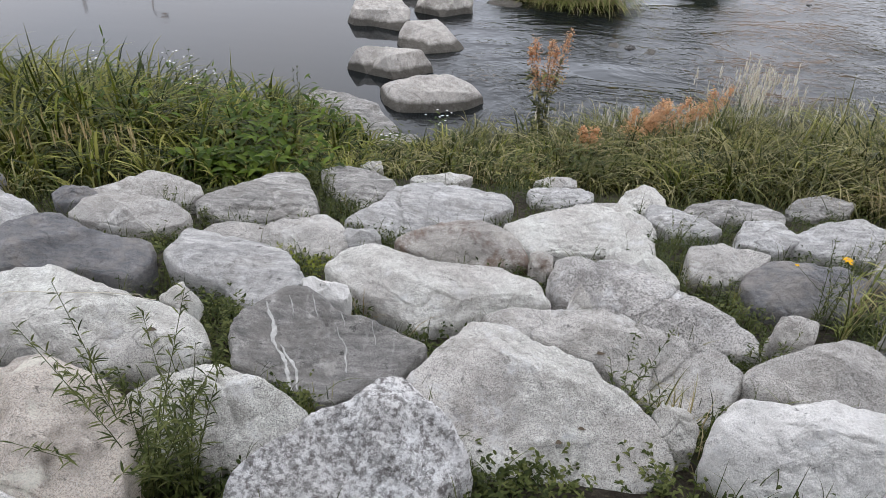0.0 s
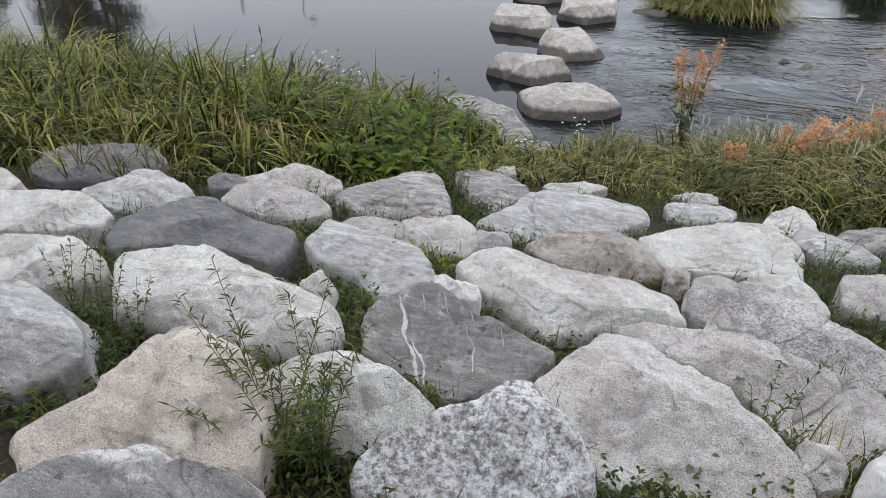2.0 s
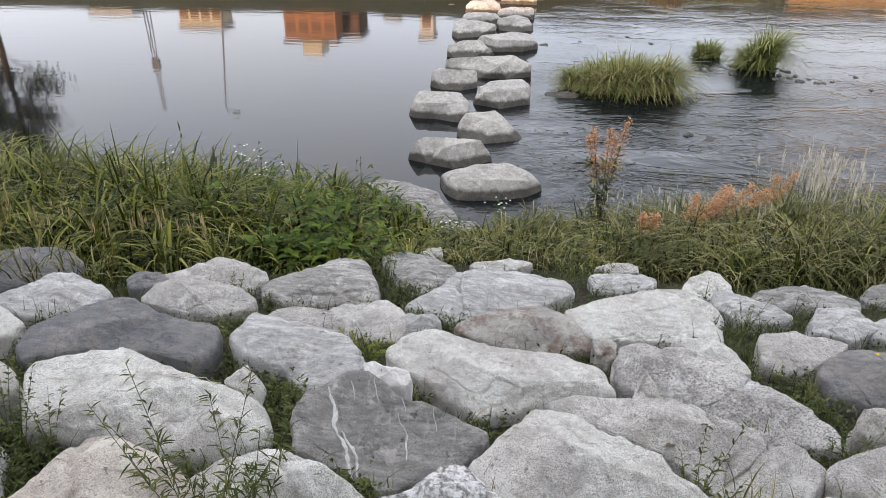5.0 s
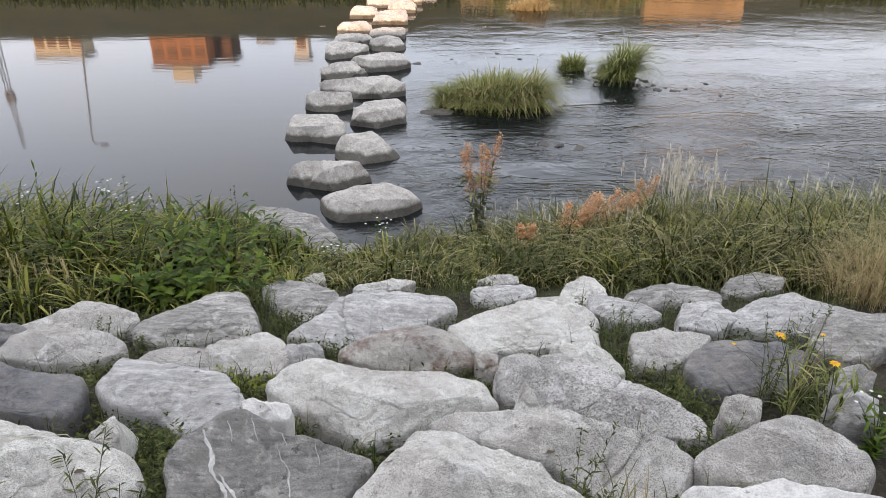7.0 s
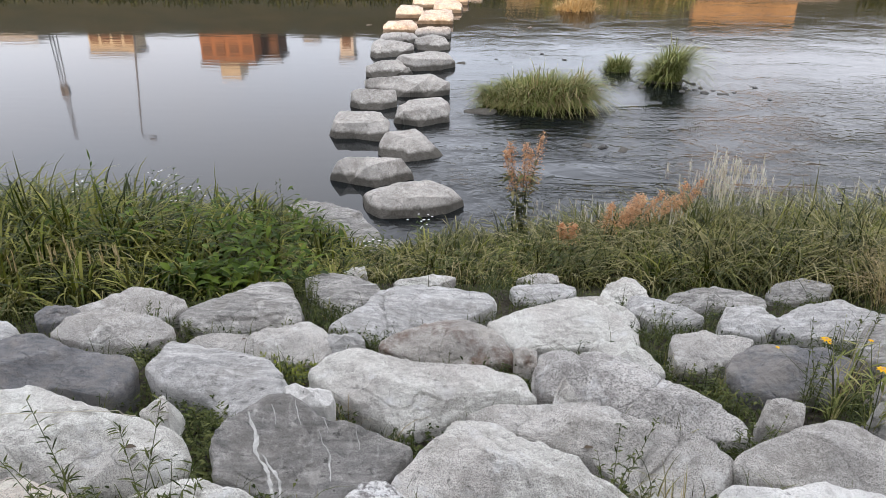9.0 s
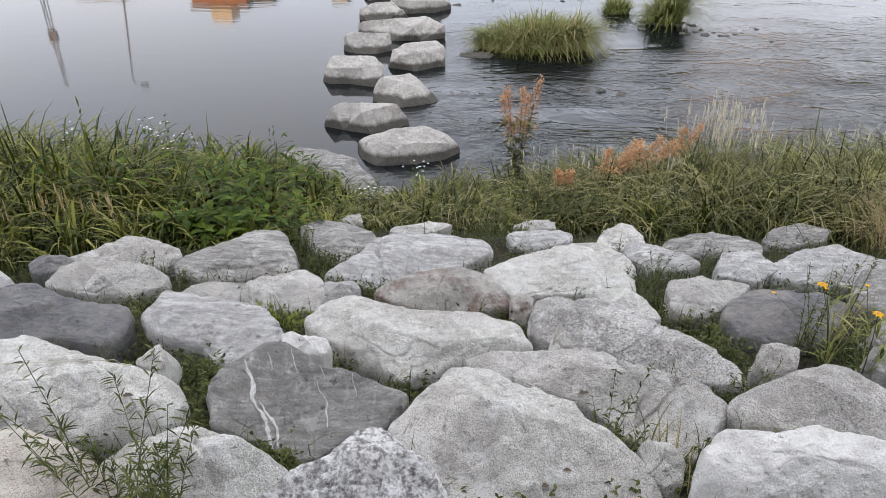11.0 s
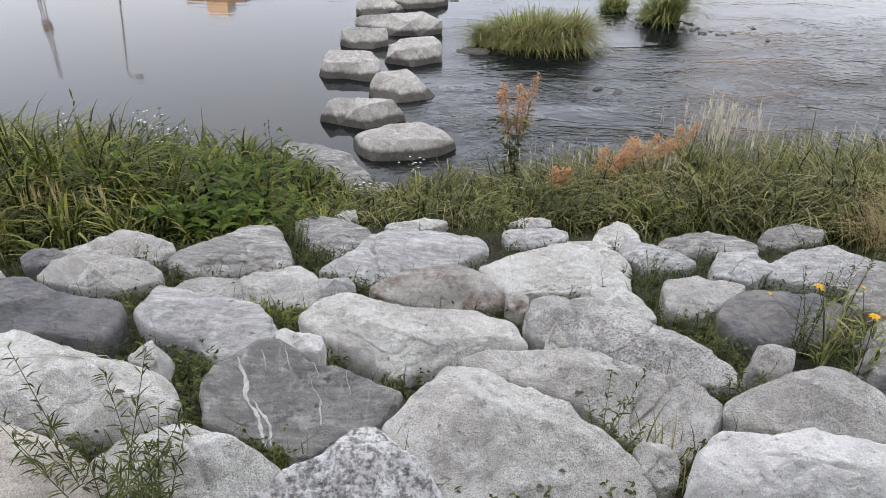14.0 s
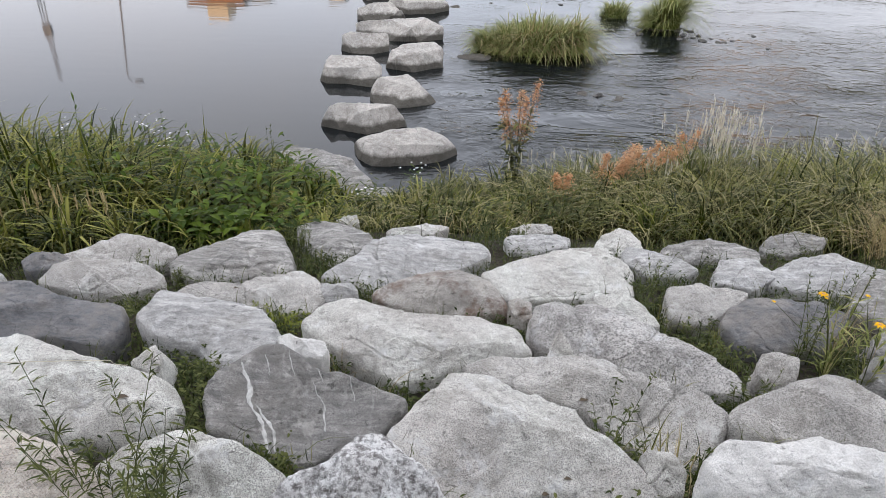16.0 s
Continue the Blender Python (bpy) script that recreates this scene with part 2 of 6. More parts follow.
# soil with dead litter
SOIL, n, l, b, c = material("damp_soil", 0.95, shift=False)
col = mixed(n, l, noise_of(n, l, c, 4, 6, lo=0.35, hi=0.65), (0.022, 0.018, 0.013), (0.05, 0.042, 0.03))
col = mixed(n, l, noise_of(n, l, c, 45, 5, 0.7, 0.5, 0.7), col, (0.10, 0.085, 0.055))
far_grass = mixed(n, l, noise_of(n, l, c, 0.6, 8, 0.7, 0.35, 0.65), (0.030, 0.033, 0.011), (0.06, 0.052, 0.018))
sep = n.new("ShaderNodeSeparateXYZ")
l.new(c, sep.inputs[0])
land = n.new("ShaderNodeMapRange")
land.inputs["From Min"].default_value, land.inputs["From Max"].default_value = 19.9, 20.4
l.new(sep.outputs["Y"], land.inputs["Value"])
col = mixed(n, l, land.outputs["Result"], col, far_grass)
l.new(col, b.inputs["Base Color"])
relief(n, l, b, [(noise_of(n, l, c, 12, 8, 0.7), 0.8, 0.06), (noise_of(n, l, c, 90, 4, 0.7), 0.6, 0.01)])

# water: dark and clear, still above the stepping stones, broken into ripples below them
WATER, n, l, b, c = material("river_water", 0.04, shift=False, spec=0.5)
b.inputs["Base Color"].default_value = (0.007, 0.009, 0.010, 1)
b.inputs["IOR"].default_value = 1.33
sep = n.new("ShaderNodeSeparateXYZ")
l.new(c, sep.inputs[0])
wob = noise_of(n, l, c, 0.5, 3)
edge = n.new("ShaderNodeMath")
edge.operation = "ADD"
l.new(sep.outputs["X"], edge.inputs[0])
l.new(wob, edge.inputs[1])
rough_water = n.new("ShaderNodeMapRange")
rough_water.inputs["From Min"].default_value, rough_water.inputs["From Max"].default_value = -0.5, 0.9
rough_water.inputs["To Min"].default_value, rough_water.inputs["To Max"].default_value = 0.006, 1.0
nearer = n.new("ShaderNodeMapRange")     # the riffle is liveliest by the stones and calms across the pool
nearer.inputs["From Min"].default_value, nearer.inputs["From Max"].default_value = 6.2, 11.0
nearer.inputs["To Min"].default_value, nearer.inputs["To Max"].default_value = 1.6, 0.13
l.new(sep.outputs["Y"], nearer.inputs["Value"])
l.new(edge.outputs[0], rough_water.inputs["Value"])


flow = noise_of(n, l, c, 0.9, 4, 0.6, 0.32, 0.62, (0.7, 1.6, 1), 25, 0.8)


def masked(v, fast=False):
    if fast:        # swift tongues and slack patches
        y = n.new("ShaderNodeMath")
        y.operation = "MULTIPLY"
        l.new(v, y.inputs[0])
        l.new(flow, y.inputs[1])
        v = y.outputs[0]
    k = n.new("ShaderNodeMath")
    k.operation = "MULTIPLY"
    l.new(v, k.inputs[0])
    l.new(nearer.outputs["Result"], k.inputs[1])
    v = k.outputs[0]
    x = n.new("ShaderNodeMath")
    x.operation = "MULTIPLY"
    l.new(v, x.inputs[0])
    l.new(rough_water.outputs["Result"], x.inputs[1])
    return x.outputs[0]


relief(n, l, b, [
    (masked(noise_of(n, l, c, 1.6, 3, 0.5, None, None, (1.0, 1.3, 1), 30, 0.8)), 1.0, 0.016),
    (masked(noise_of(n, l, c, 5.0, 3, 0.55, None, None, (1.25, 1.0, 1), 30, 1.2), True), 1.0, 0.022),
    (masked(noise_of(n, l, c, 15, 3, 0.55, None, None, (1.1, 1.0, 1), 15, 0.6), True), 1.0, 0.015),
    (noise_of(n, l, c, 3.0, 2, 0.5, None, None, (0.5, 2.0, 1)), 0.5, 0.0016)])



# ---- helpers of this scene ----
def part(name, bm, mat, parent=None, label=""):
    me = bpy.data.meshes.new(name)
    bm.to_mesh(me)
    bm.free()
    me.materials.append(mat)
    ob = new(name, me)
    if parent:
        ob.parent = parent
    if label:
        ob["label"] = label
    return ob


def raw(name, verts, faces, mat, parent=None, smooth=True):
    me = bpy.data.meshes.new(name)
    me.from_pydata([tuple(v) for v in verts], [], faces)
    if smooth:
        me.polygons.foreach_set("use_smooth", [True] * len(me.polygons))
    me.materials.append(mat)
    ob = new(name, me)
    if parent:
        ob.parent = parent
    return ob


def empty(name, m):
    ob = new(name)
    ob.matrix_world = m
    return ob


FALL = 0.325                      # the bank falls this much a metre


def profile(y):
    """Height of the ground along the way across the river."""
    # the 9 m rise behind the camera is unseen, added to block light
    ys = [-2000, -34, -7.0, -2.6, 0.75, 1.2, 2.0, 3.3, 3.6, 5.2, 7, 19, 20.1, 20.5, 24, 33, 40, 2000]
    zs = [9.0, 9.0, 9.0, 1.30, 1.26, 1.13, 0.90, 0.515, 0.43, -0.06, -0.5, -0.5, -0.12, 0.35, 0.9, 3.8, 4.0, 4.0]
    return float(np.interp(y, ys, zs))


def ground_at(x, y):
    z = profile(y)
    if -4 < y < 6:
        z += 0.05 * noise.noise((x * 2.2, y * 2.2, 3.0)) + 0.02 * noise.noise((x * 8, y * 8, 1.0))
    elif y > 19.5:
        z += min(1.0, (y - 19.5) / 4) * 0.5 * noise.noise((x * 0.15, y * 0.2, 7.0)) + 0.10 * noise.noise((x * 0.9, y * 0.9, 2.0))
    return z


def ground():
    xs = np.concatenate([[-1500, -600, -250, -120, -60, -30, -15, -9], np.arange(-6, 6.01, 0.1), [9, 15, 30, 60, 120, 250, 600, 1500]])
    ys = np.concatenate([[-1500, -400, -120, -60, -34, -20, -10, -7.5, -7.0, -6, -5, -4, -3, -2.6, -2], np.arange(-1, 6.6, 0.1),
                         [8, 11, 14, 17, 19, 19.6], np.arange(20, 24, 0.3), [26, 28, 30, 33, 36, 40, 60, 150, 400, 1500]])
    v = [(x, y, ground_at(x, y)) for y in ys for x in xs]
    w = len(xs)
    f = [(j * w + i, j * w + i + 1, (j + 1) * w + i + 1, (j + 1) * w + i) for j in range(len(ys) - 1) for i in range(w - 1)]
    return tagged(raw("ground", v, f, SOIL), "damp brown earth bank with litter, grassy far bank", "ground", kind="structure")


ground()
bm = bmesh.new()
bmesh.ops.create_grid(bm, x_segments=40, y_segments=10, size=1)
for v in bm.verts:
    v.co = (v.co.x * 1400, 12.4 + v.co.y * 7.9, 0)
tagged(part("water", bm, WATER), "shallow river, glassy above the stones, rippled below them", "river", kind="structure")

STONE_LABEL = {
    "ash": "mid-grey coarse granite boulder set in the bank",
    "granite": "pale grey speckled granite boulder set in the bank", "white": "near-white granite boulder set in the bank",
    "speckle": "black and white mottled granite boulder in the bank", "marble": "pale blue-grey streaked gneiss boulder in the bank",
    "gneiss": "grey foliated gneiss boulder bedded in the bank", "banded": "dark gneiss boulder with white quartz veins",
    "slate": "dark blue-grey smooth slate boulder in the bank", "rust": "grey boulder stained rusty brown, in the bank",
    "streaked": "pale granite boulder streaked with dark bands", "lichen": "dark granite boulder blotched with pale lichen", "brown": "buff brown peaked granite boulder in the bank"}


def rock_mesh(name, facets, dome, seed, depth, mat, flare=0.06, shoulder=0.035, rough=1.0, fine=1.0, chips=4, steep=0.5):
    """A broken stone: side faces (azimuth, distance from its middle), a top cut by a few planes, chipped and worn edges, an uneven skin."""
    rnd = random.Random(seed)
    size = sum(d for _, d in facets) / len(facets)
    nt = int(60 + 130 * min(1, size / 0.33) * fine)
    th = np.linspace(0, 2 * math.pi, nt, endpoint=False)
    k = 40.0
    inv = sum((np.maximum(np.cos(th - radians(a)), 0) / max(d, 0.03)) ** k for a, d in facets)
    r = inv ** (-1 / k)
    r = r * np.array([1 + 0.022 * noise.noise((2.2 * math.cos(a) + seed, 2.2 * math.sin(a), 0.5)) + 0.014 * noise.noise((7 * math.cos(a), 7 * math.sin(a), seed + 0.5)) for a in th])
    q0 = 0.78
    radii = np.linspace(0.0, 1.0, int(16 + 44 * min(1, size / 0.33) * fine)) ** 0.85
    rings = [(max(q, 0.02), 0.0) for q in radii] + [(1 + flare * s, s) for s in (0.05, 0.12, 0.22, 0.36, 0.55, 0.75, 1.0)]
    # gentle planes that make the top, then bevels along the broken sides; the far rims stay crisp
    planes = []
    for _ in range(5):
        a = rnd.uniform(0, 6.28)
        far = max(0.0, math.sin(a))
        planes.append((a, rnd.uniform(0.20, 0.62) * dome * (1 - 0.7 * far), rnd.uniform(0.03, 0.11) * size))
    for a, d in facets:
        near = -math.sin(radians(a))
        g = rnd.uniform(0.75, 1.3) - 0.25 * max(0, near)
        u = rnd.uniform(0.62, 0.80) if near > 0.25 else rnd.uniform(0.88, 0.97) if near > -0.35 else rnd.uniform(0.97, 1.02)
        planes.append((radians(a + rnd.uniform(-9, 9)), g, g * max(d, 0.03) * u))
    for i in range(chips):
        a, g = rnd.uniform(3.3, 6.1), rnd.uniform(steep, 1.8)
        reach = r[int(a / 6.2832 * nt) % nt] * rnd.uniform(0.78, 0.96)
        planes.append((a, g, g * reach))
    for i in range(2):
        a, g = rnd.uniform(0.2, 2.9), rnd.uniform(1.0, 1.8)
        planes.append((a, g, g * r[int(a / 6.2832 * nt) % nt] * rnd.uniform(0.90, 1.0)))
    tilt, ta = rnd.uniform(0.0, 0.08), rnd.uniform(0, 6.28)
    ox, oy, oz = (rnd.uniform(-50, 50) for _ in range(3))
    Q = np.array(rings)[:, 0][:, None]
    S = np.array(rings)[:, 1][:, None]
    X, Y = Q * (r * np.cos(th))[None, :], Q * (r * np.sin(th))[None, :]
    w = 0.007 * size
    Z = -tilt * (X * math.cos(ta) + Y * math.sin(ta))
    low = Z.copy()
    for a, g, c in planes:
        low = np.minimum(low, c - g * (X * math.cos(a) + Y * math.sin(a)))
    soft = np.exp(-np.clip((Z - low) / w, 0, 60))
    for a, g, c in planes:
        soft = soft + np.exp(-np.clip((c - g * (X * math.cos(a) + Y * math.sin(a)) - low) / w, 0, 60))
    Z = low - w * np.log(soft) + 0.04 * size
    t = np.clip((np.minimum(Q, 1) - q0) / (1 - q0), 0, 1)
    Z = np.maximum(Z, -0.7 * size) - shoulder * size * (1 - np.sqrt(1 - t * t)) - S * depth
    verts, faces = [], []
    crack, shelf = rnd.uniform(0, 3.14), rnd.choice((0.0, 0.006, 0.012)) * min(1, size / 0.3)
    for x, y, z in zip(X.ravel(), Y.ravel(), Z.ravel()):
        u = Vector((x + ox, y + oy, z + oz)) 
        v = u / size
        d = 0.022 * size * noise.noise(v * 1.2) + 0.022 * size * (0.35 - abs(noise.noise(v * 2.3)))
        d += 0.012 * min(size, 0.3) * noise.noise(u * 12) + 0.018 * min(size, 0.25) * (0.3 - abs(noise.noise(u * 22))) + 0.003 * noise.noise(u * 60)
        f = noise.noise(Vector((u.x * math.cos(crack) + u.y * math.sin(crack), (u.y * math.cos(crack) - u.x * math.sin(crack)) * 3, u.z)) * 2.4)
        d -= 0.006 * max(0.0, 1 - abs(f) / 0.02)
        d += shelf * math.tanh(14 * noise.noise(Vector((u.x * 3.1, u.y * 4.0, u.z * 2.0))))
        d += 0.0035 * min(1, size / 0.25) * math.tanh(16 * noise.noise(Vector((u.x * 7, u.y * 9.5, u.z * 5)))) + 0.002 * math.tanh(20 * noise.noise(Vector((u.x * 17, u.y * 21, u.z * 12))))      # flaked steps
        out = Vector((x, y, z + 0.9 * size)).normalized()
        verts.append((x + out.x * d * rough, y + out.y * d * rough, z + out.z * d * rough))
    for j in range(len(rings) - 1):
        for i in range(nt):
            faces.append((j * nt + i, (j + 1) * nt + i, (j + 1) * nt + (i + 1) % nt, j * nt + (i + 1) % nt))
    faces.append(tuple(range(nt)))
    return raw(name, verts, faces, mat)


def outline_radius(th, corners):
    """How far a straight-sided outline reaches in each direction."""
    out = np.zeros(len(th))
    pts = [(d * math.cos(radians(a)), d * math.sin(radians(a))) for a, d, _ in corners]
    for (x0, y0), (x1, y1) in zip(pts, pts[1:] + pts[:1]):
        ex, ey = x1 - x0, y1 - y0
        det = np.cos(th) * ey - np.sin(th) * ex
        det = np.where(abs(det) < 1e-9, 1e-9, det)
        far = (x0 * ey - y0 * ex) / det
        k = (x0 * np.sin(th) - y0 * np.cos(th)) / det
        out = np.maximum(out, np.where((far > 0) & (k > -1e-6) & (k < 1 + 1e-6), far, 0))
    return np.where(out > 0, out, 0.02)


def broken_faces(X, Y, corners, crests):
    """Heights of flat broken faces spanned between the corners and the crests."""
    pts = [(d * math.cos(radians(a)), d * math.sin(radians(a)), h) for a, d, h in corners]
    m = len(pts)
    pts += list(crests) if crests else [(0.0, 0.0, 0.6 * max(h for _, _, h in corners) + 0.4 * sum(h for _, _, h in corners) / m + 0.02)]
    flat, _, tris, origin, *_ = geometry.delaunay_2d_cdt([Vector(p[:2]) for p in pts], [(i, (i + 1) % m) for i in range(m)], [], 0, 1e-5)
    high = [pts[o[0]][2] if o else 0.0 for o in origin]
    Z, best = np.zeros(X.shape), np.full(X.shape, -1e9)
    for i, j, k in tris:
        (ax, ay), (bx, by), (cx, cy) = flat[i], flat[j], flat[k]
        det = (by - cy) * (ax - cx) + (cx - bx) * (ay - cy)
        if abs(det) < 1e-9:
            continue
        u = ((by - cy) * (X - cx) + (cx - bx) * (Y - cy)) / det
        v = ((cy - ay) * (X - cx) + (ax - cx) * (Y - cy)) / det
        inside = np.minimum(np.minimum(u, v), 1 - u - v)
        z = u * high[i] + v * high[j] + (1 - u - v) * high[k]
        Z = np.where(inside > best, z, Z)
        best = np.maximum(best, inside)
    return Z


def broken_stone(name, mat, seed, corners, crests=(), grooves=(), rough=1.0):
    """A quarried stone: an angular outline, a few broken faces meeting in worn edges, a grainy skin, sides going down into the soil."""
    rnd = random.Random(seed)
    size = sum(d for _, d, _ in corners) / len(corners)
    nt = int(72 + 128 * min(1, size / 0.33))
    th = np.linspace(-math.pi, math.pi, nt, endpoint=False)
    r = outline_radius(th, corners)
    r = 0.25 * np.roll(r, 1) + 0.5 * r + 0.25 * np.roll(r, -1)
    r = r * np.array([1 + 0.012 * noise.noise((3 * math.cos(a) + seed, 3 * math.sin(a), 0.5)) + 0.012 * noise.noise((11 * math.cos(a), 11 * math.sin(a), seed + 0.5)) for a in th])
    tops = int(18 + 42 * min(1, size / 0.33))
    Q = np.maximum(np.linspace(0.0, 1.0, tops) ** 0.85, 0.015)[:, None]
    X, Y = Q * (r * np.cos(th))[None, :], Q * (r * np.sin(th))[None, :]
    Z = broken_faces(X, Y, corners, crests)
    for _ in range(1):      # worn edges
        Z[1:-1] = 0.5 * Z[1:-1] + 0.125 * (Z[2:] + Z[:-2] + np.roll(Z, 1, 1)[1:-1] + np.roll(Z, -1, 1)[1:-1])
    t = np.clip((Q - 0.90) / 0.10, 0, 1)
    Z = Z - 0.035 * size * (1 - np.sqrt(np.maximum(0, 1 - t * t * 0.96)))
    rim, depth = Z[-1:].copy(), 0.16 + 0.30 * size
    drops = np.array([0.03, 0.08, 0.16, 0.28, 0.45, 0.7, 1.0])[:, None]
    wide = 1 + np.array([0.012, 0.020, 0.022, 0.016, 0.0, -0.03, -0.08])[:, None]
    X = np.vstack([X, wide * (r * np.cos(th))[None, :]])
    back = 0.6 * depth * drops * np.maximum(0, np.sin(th))[None, :]      # the downhill side spreads towards its foot
    Y = np.vstack([Y, wide * (r * np.sin(th))[None, :] + back])
    Z = np.vstack([Z, rim - drops * depth])
    ox, oy, oz = (rnd.uniform(-50, 50) for _ in range(3))
    crack, shelf = rnd.uniform(0, 3.14), rnd.choice((0.0, 0.005, 0.009)) * min(1, size / 0.3)
    verts, faces = [], []
    for px, py, pz in zip(X.ravel(), Y.ravel(), Z.ravel()):
        u = Vector((px + ox, py + oy, pz + oz))
        d = 0.020 * size * noise.noise(u / size * 1.3) + 0.010 * min(size, 0.3) * noise.noise(u * 12) + 0.020 * min(size, 0.25) * (0.3 - abs(noise.noise(u * 21))) + 0.003 * noise.noise(u * 60)
        f = noise.noise(Vector((u.x * math.cos(crack) + u.y * math.sin(crack), (u.y * math.cos(crack) - u.x * math.sin(crack)) * 3, u.z)) * 2.4)
        d -= 0.006 * max(0.0, 1 - abs(f) / 0.02)
        d += shelf * math.tanh(14 * noise.noise(Vector((u.x * 3.1, u.y * 4.0, u.z * 2.0))))
        d += 0.0035 * math.tanh(16 * noise.noise(Vector((u.x * 7, u.y * 9.5, u.z * 5)))) + 0.002 * math.tanh(20 * noise.noise(Vector((u.x * 17, u.y * 21, u.z * 12))))      # flaked steps
        for x0, y0, x1, y1, w, deep in grooves:      # clefts and old fractures
            ex, ey = x1 - x0, y1 - y0
            k = min(1.0, max(0.0, ((px - x0) * ex + (py - y0) * ey) / (ex * ex + ey * ey)))
            far = math.hypot(px - x0 - k * ex, py - y0 - k * ey) + 0.008 * noise.noise(u * 18)
            if far < 2.5 * w:
                d -= deep * math.exp(-(far / w) ** 2)
        d *= rough
        out = Vector((px, py, pz + 0.9 * size)).normalized()
        verts.append((px + out.x * d, py + out.y * d, pz + out.z * d))
    for j in range(len(X) - 1):
        for i in range(nt):
            faces.append((j * nt + i, (j + 1) * nt + i, (j + 1) * nt + (i + 1) % nt, j * nt + (i + 1) % nt))
    faces.append(tuple(range(nt)))
    return raw(name, verts, faces, mat)


def boulder(kind, x, y, z, seed, corners, crests=(), grooves=()):
    ob = broken_stone("boulder", STONE[kind], seed, corners, crests, grooves)
    ob.matrix_world = pose(x, y, z)
    return tagged(ob, STONE_LABEL[kind], "boulder", "boulders of the bank")


def shore_rock(x, y, z, seed, corners, crests):
    ob = broken_stone("shore_rock", STONE["gneiss"], seed, corners, crests)
    ob.matrix_world = pose(x, y, z)
    return tagged(ob, "pale grey foliated rock at the water's edge", "boulder")


def stepping_stone(x, y, z, seed, corners, crests):
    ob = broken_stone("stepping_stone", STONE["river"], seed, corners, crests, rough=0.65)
    ob.matrix_world = pose(x, y, z)
    return tagged(ob, "flat-topped grey stepping stone standing in the river", "stepping stone", "stepping stones across the river")


def far_step(x, y, z, seed, facets):
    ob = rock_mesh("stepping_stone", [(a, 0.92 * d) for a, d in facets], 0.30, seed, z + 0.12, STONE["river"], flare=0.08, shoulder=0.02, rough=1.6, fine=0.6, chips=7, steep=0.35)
    ob.matrix_world = pose(x, y, z)
    return tagged(ob, "grey stepping stone in the river near the far bank", "stepping stone", "stepping stones across the river")


# corners: azimuth, distance from the middle, height; crests: points where the broken faces meet
boulder("granite", -1.168, 1.539, 1.246, 101, [(-157, 0.317, -0.059), (-116, 0.183, -0.079), (-47, 0.215, -0.098), (-20, 0.371, -0.101), (-9, 0.412, -0.077), (0, 0.382, -0.029), (15, 0.241, -0.012), (90, 0.134, -0.019), (125, 0.226, -0.024), (147, 0.299, -0.022), (169, 0.391, -0.013), (177, 0.385, -0.019)], crests=[(-0.017, -0.083, 0.018), (0.248, -0.089, -0.016), (0.318, -0.077, -0.033)], grooves=[(0.314, -0.085, 0.353, -0.143, 0.008, 0.020), (0.353, -0.143, 0.386, -0.200, 0.008, 0.020)])
dark_boulder = boulder("banded", -0.471, 1.523, 1.256, 102, [(-178, 0.233, -0.036), (-158, 0.217, -0.089), (-121, 0.143, -0.115), (-85, 0.197, -0.131), (-24, 0.261, -0.092), (-3, 0.315, -0.053), (0, 0.306, -0.031), (78, 0.120, -0.019), (107, 0.193, -0.026), (124, 0.214, -0.025), (168, 0.227, -0.024)], crests=[(-0.083, 0.111, -0.053), (0.164, 0.017, -0.069)], grooves=[(-0.057, 0.105, 0.032, 0.067, 0.008, 0.012), (0.032, 0.067, 0.092, 0.082, 0.008, 0.012), (0.050, 0.054, 0.156, -0.020, 0.008, 0.010)])
boulder("granite", -0.184, 1.997, 1.092, 103, [(-163, 0.217, -0.072), (-120, 0.173, -0.087), (-93, 0.187, -0.095), (-50, 0.177, -0.082), (-18, 0.296, -0.069), (-10, 0.420, -0.028), (4, 0.356, -0.008), (21, 0.263, -0.015), (27, 0.187, -0.014), (96, 0.098, -0.016), (139, 0.295, -0.025), (159, 0.345, -0.018), (171, 0.385, -0.036), (178, 0.334, -0.055)], crests=[(-0.115, -0.018, 0.008), (0.280, -0.059, -0.010), (0.076, -0.071, -0.029)])
boulder("marble", -0.873, 2.049, 1.072, 104, [(-171, 0.207, -0.056), (-99, 0.106, -0.067), (-69, 0.206, -0.076), (-52, 0.220, -0.078), (-22, 0.250, -0.044), (-16, 0.278, -0.034), (-1, 0.234, -0.017), (23, 0.181, -0.012), (58, 0.125, -0.016), (132, 0.244, -0.024), (142, 0.303, -0.024), (160, 0.279, -0.015), (172, 0.293, -0.028)], crests=[(-0.089, 0.036, 0.006), (0.104, -0.034, -0.022)], grooves=[(0.181, 0.079, 0.234, -0.015, 0.008, 0.014), (0.234, -0.015, 0.255, -0.103, 0.008, 0.014)])
boulder("white", -0.506, 1.831, 1.145, 105, [(-135, 0.029, -0.027), (-38, 0.081, -0.030), (-13, 0.089, -0.009), (3, 0.075, 0.000), (137, 0.068, -0.004), (160, 0.088, -0.008), (173, 0.076, -0.018)])
boulder("slate", -1.549, 2.039, 1.075, 106, [(-175, 0.363, -0.015), (-156, 0.353, -0.027), (-145, 0.312, -0.048), (-128, 0.109, -0.051), (-25, 0.143, -0.054), (-18, 0.322, -0.062), (-3, 0.366, -0.052), (15, 0.345, -0.026), (47, 0.164, -0.018), (107, 0.224, -0.027), (133, 0.260, -0.025)], crests=[(-0.104, -0.041, 0.008), (0.199, -0.004, -0.015)])
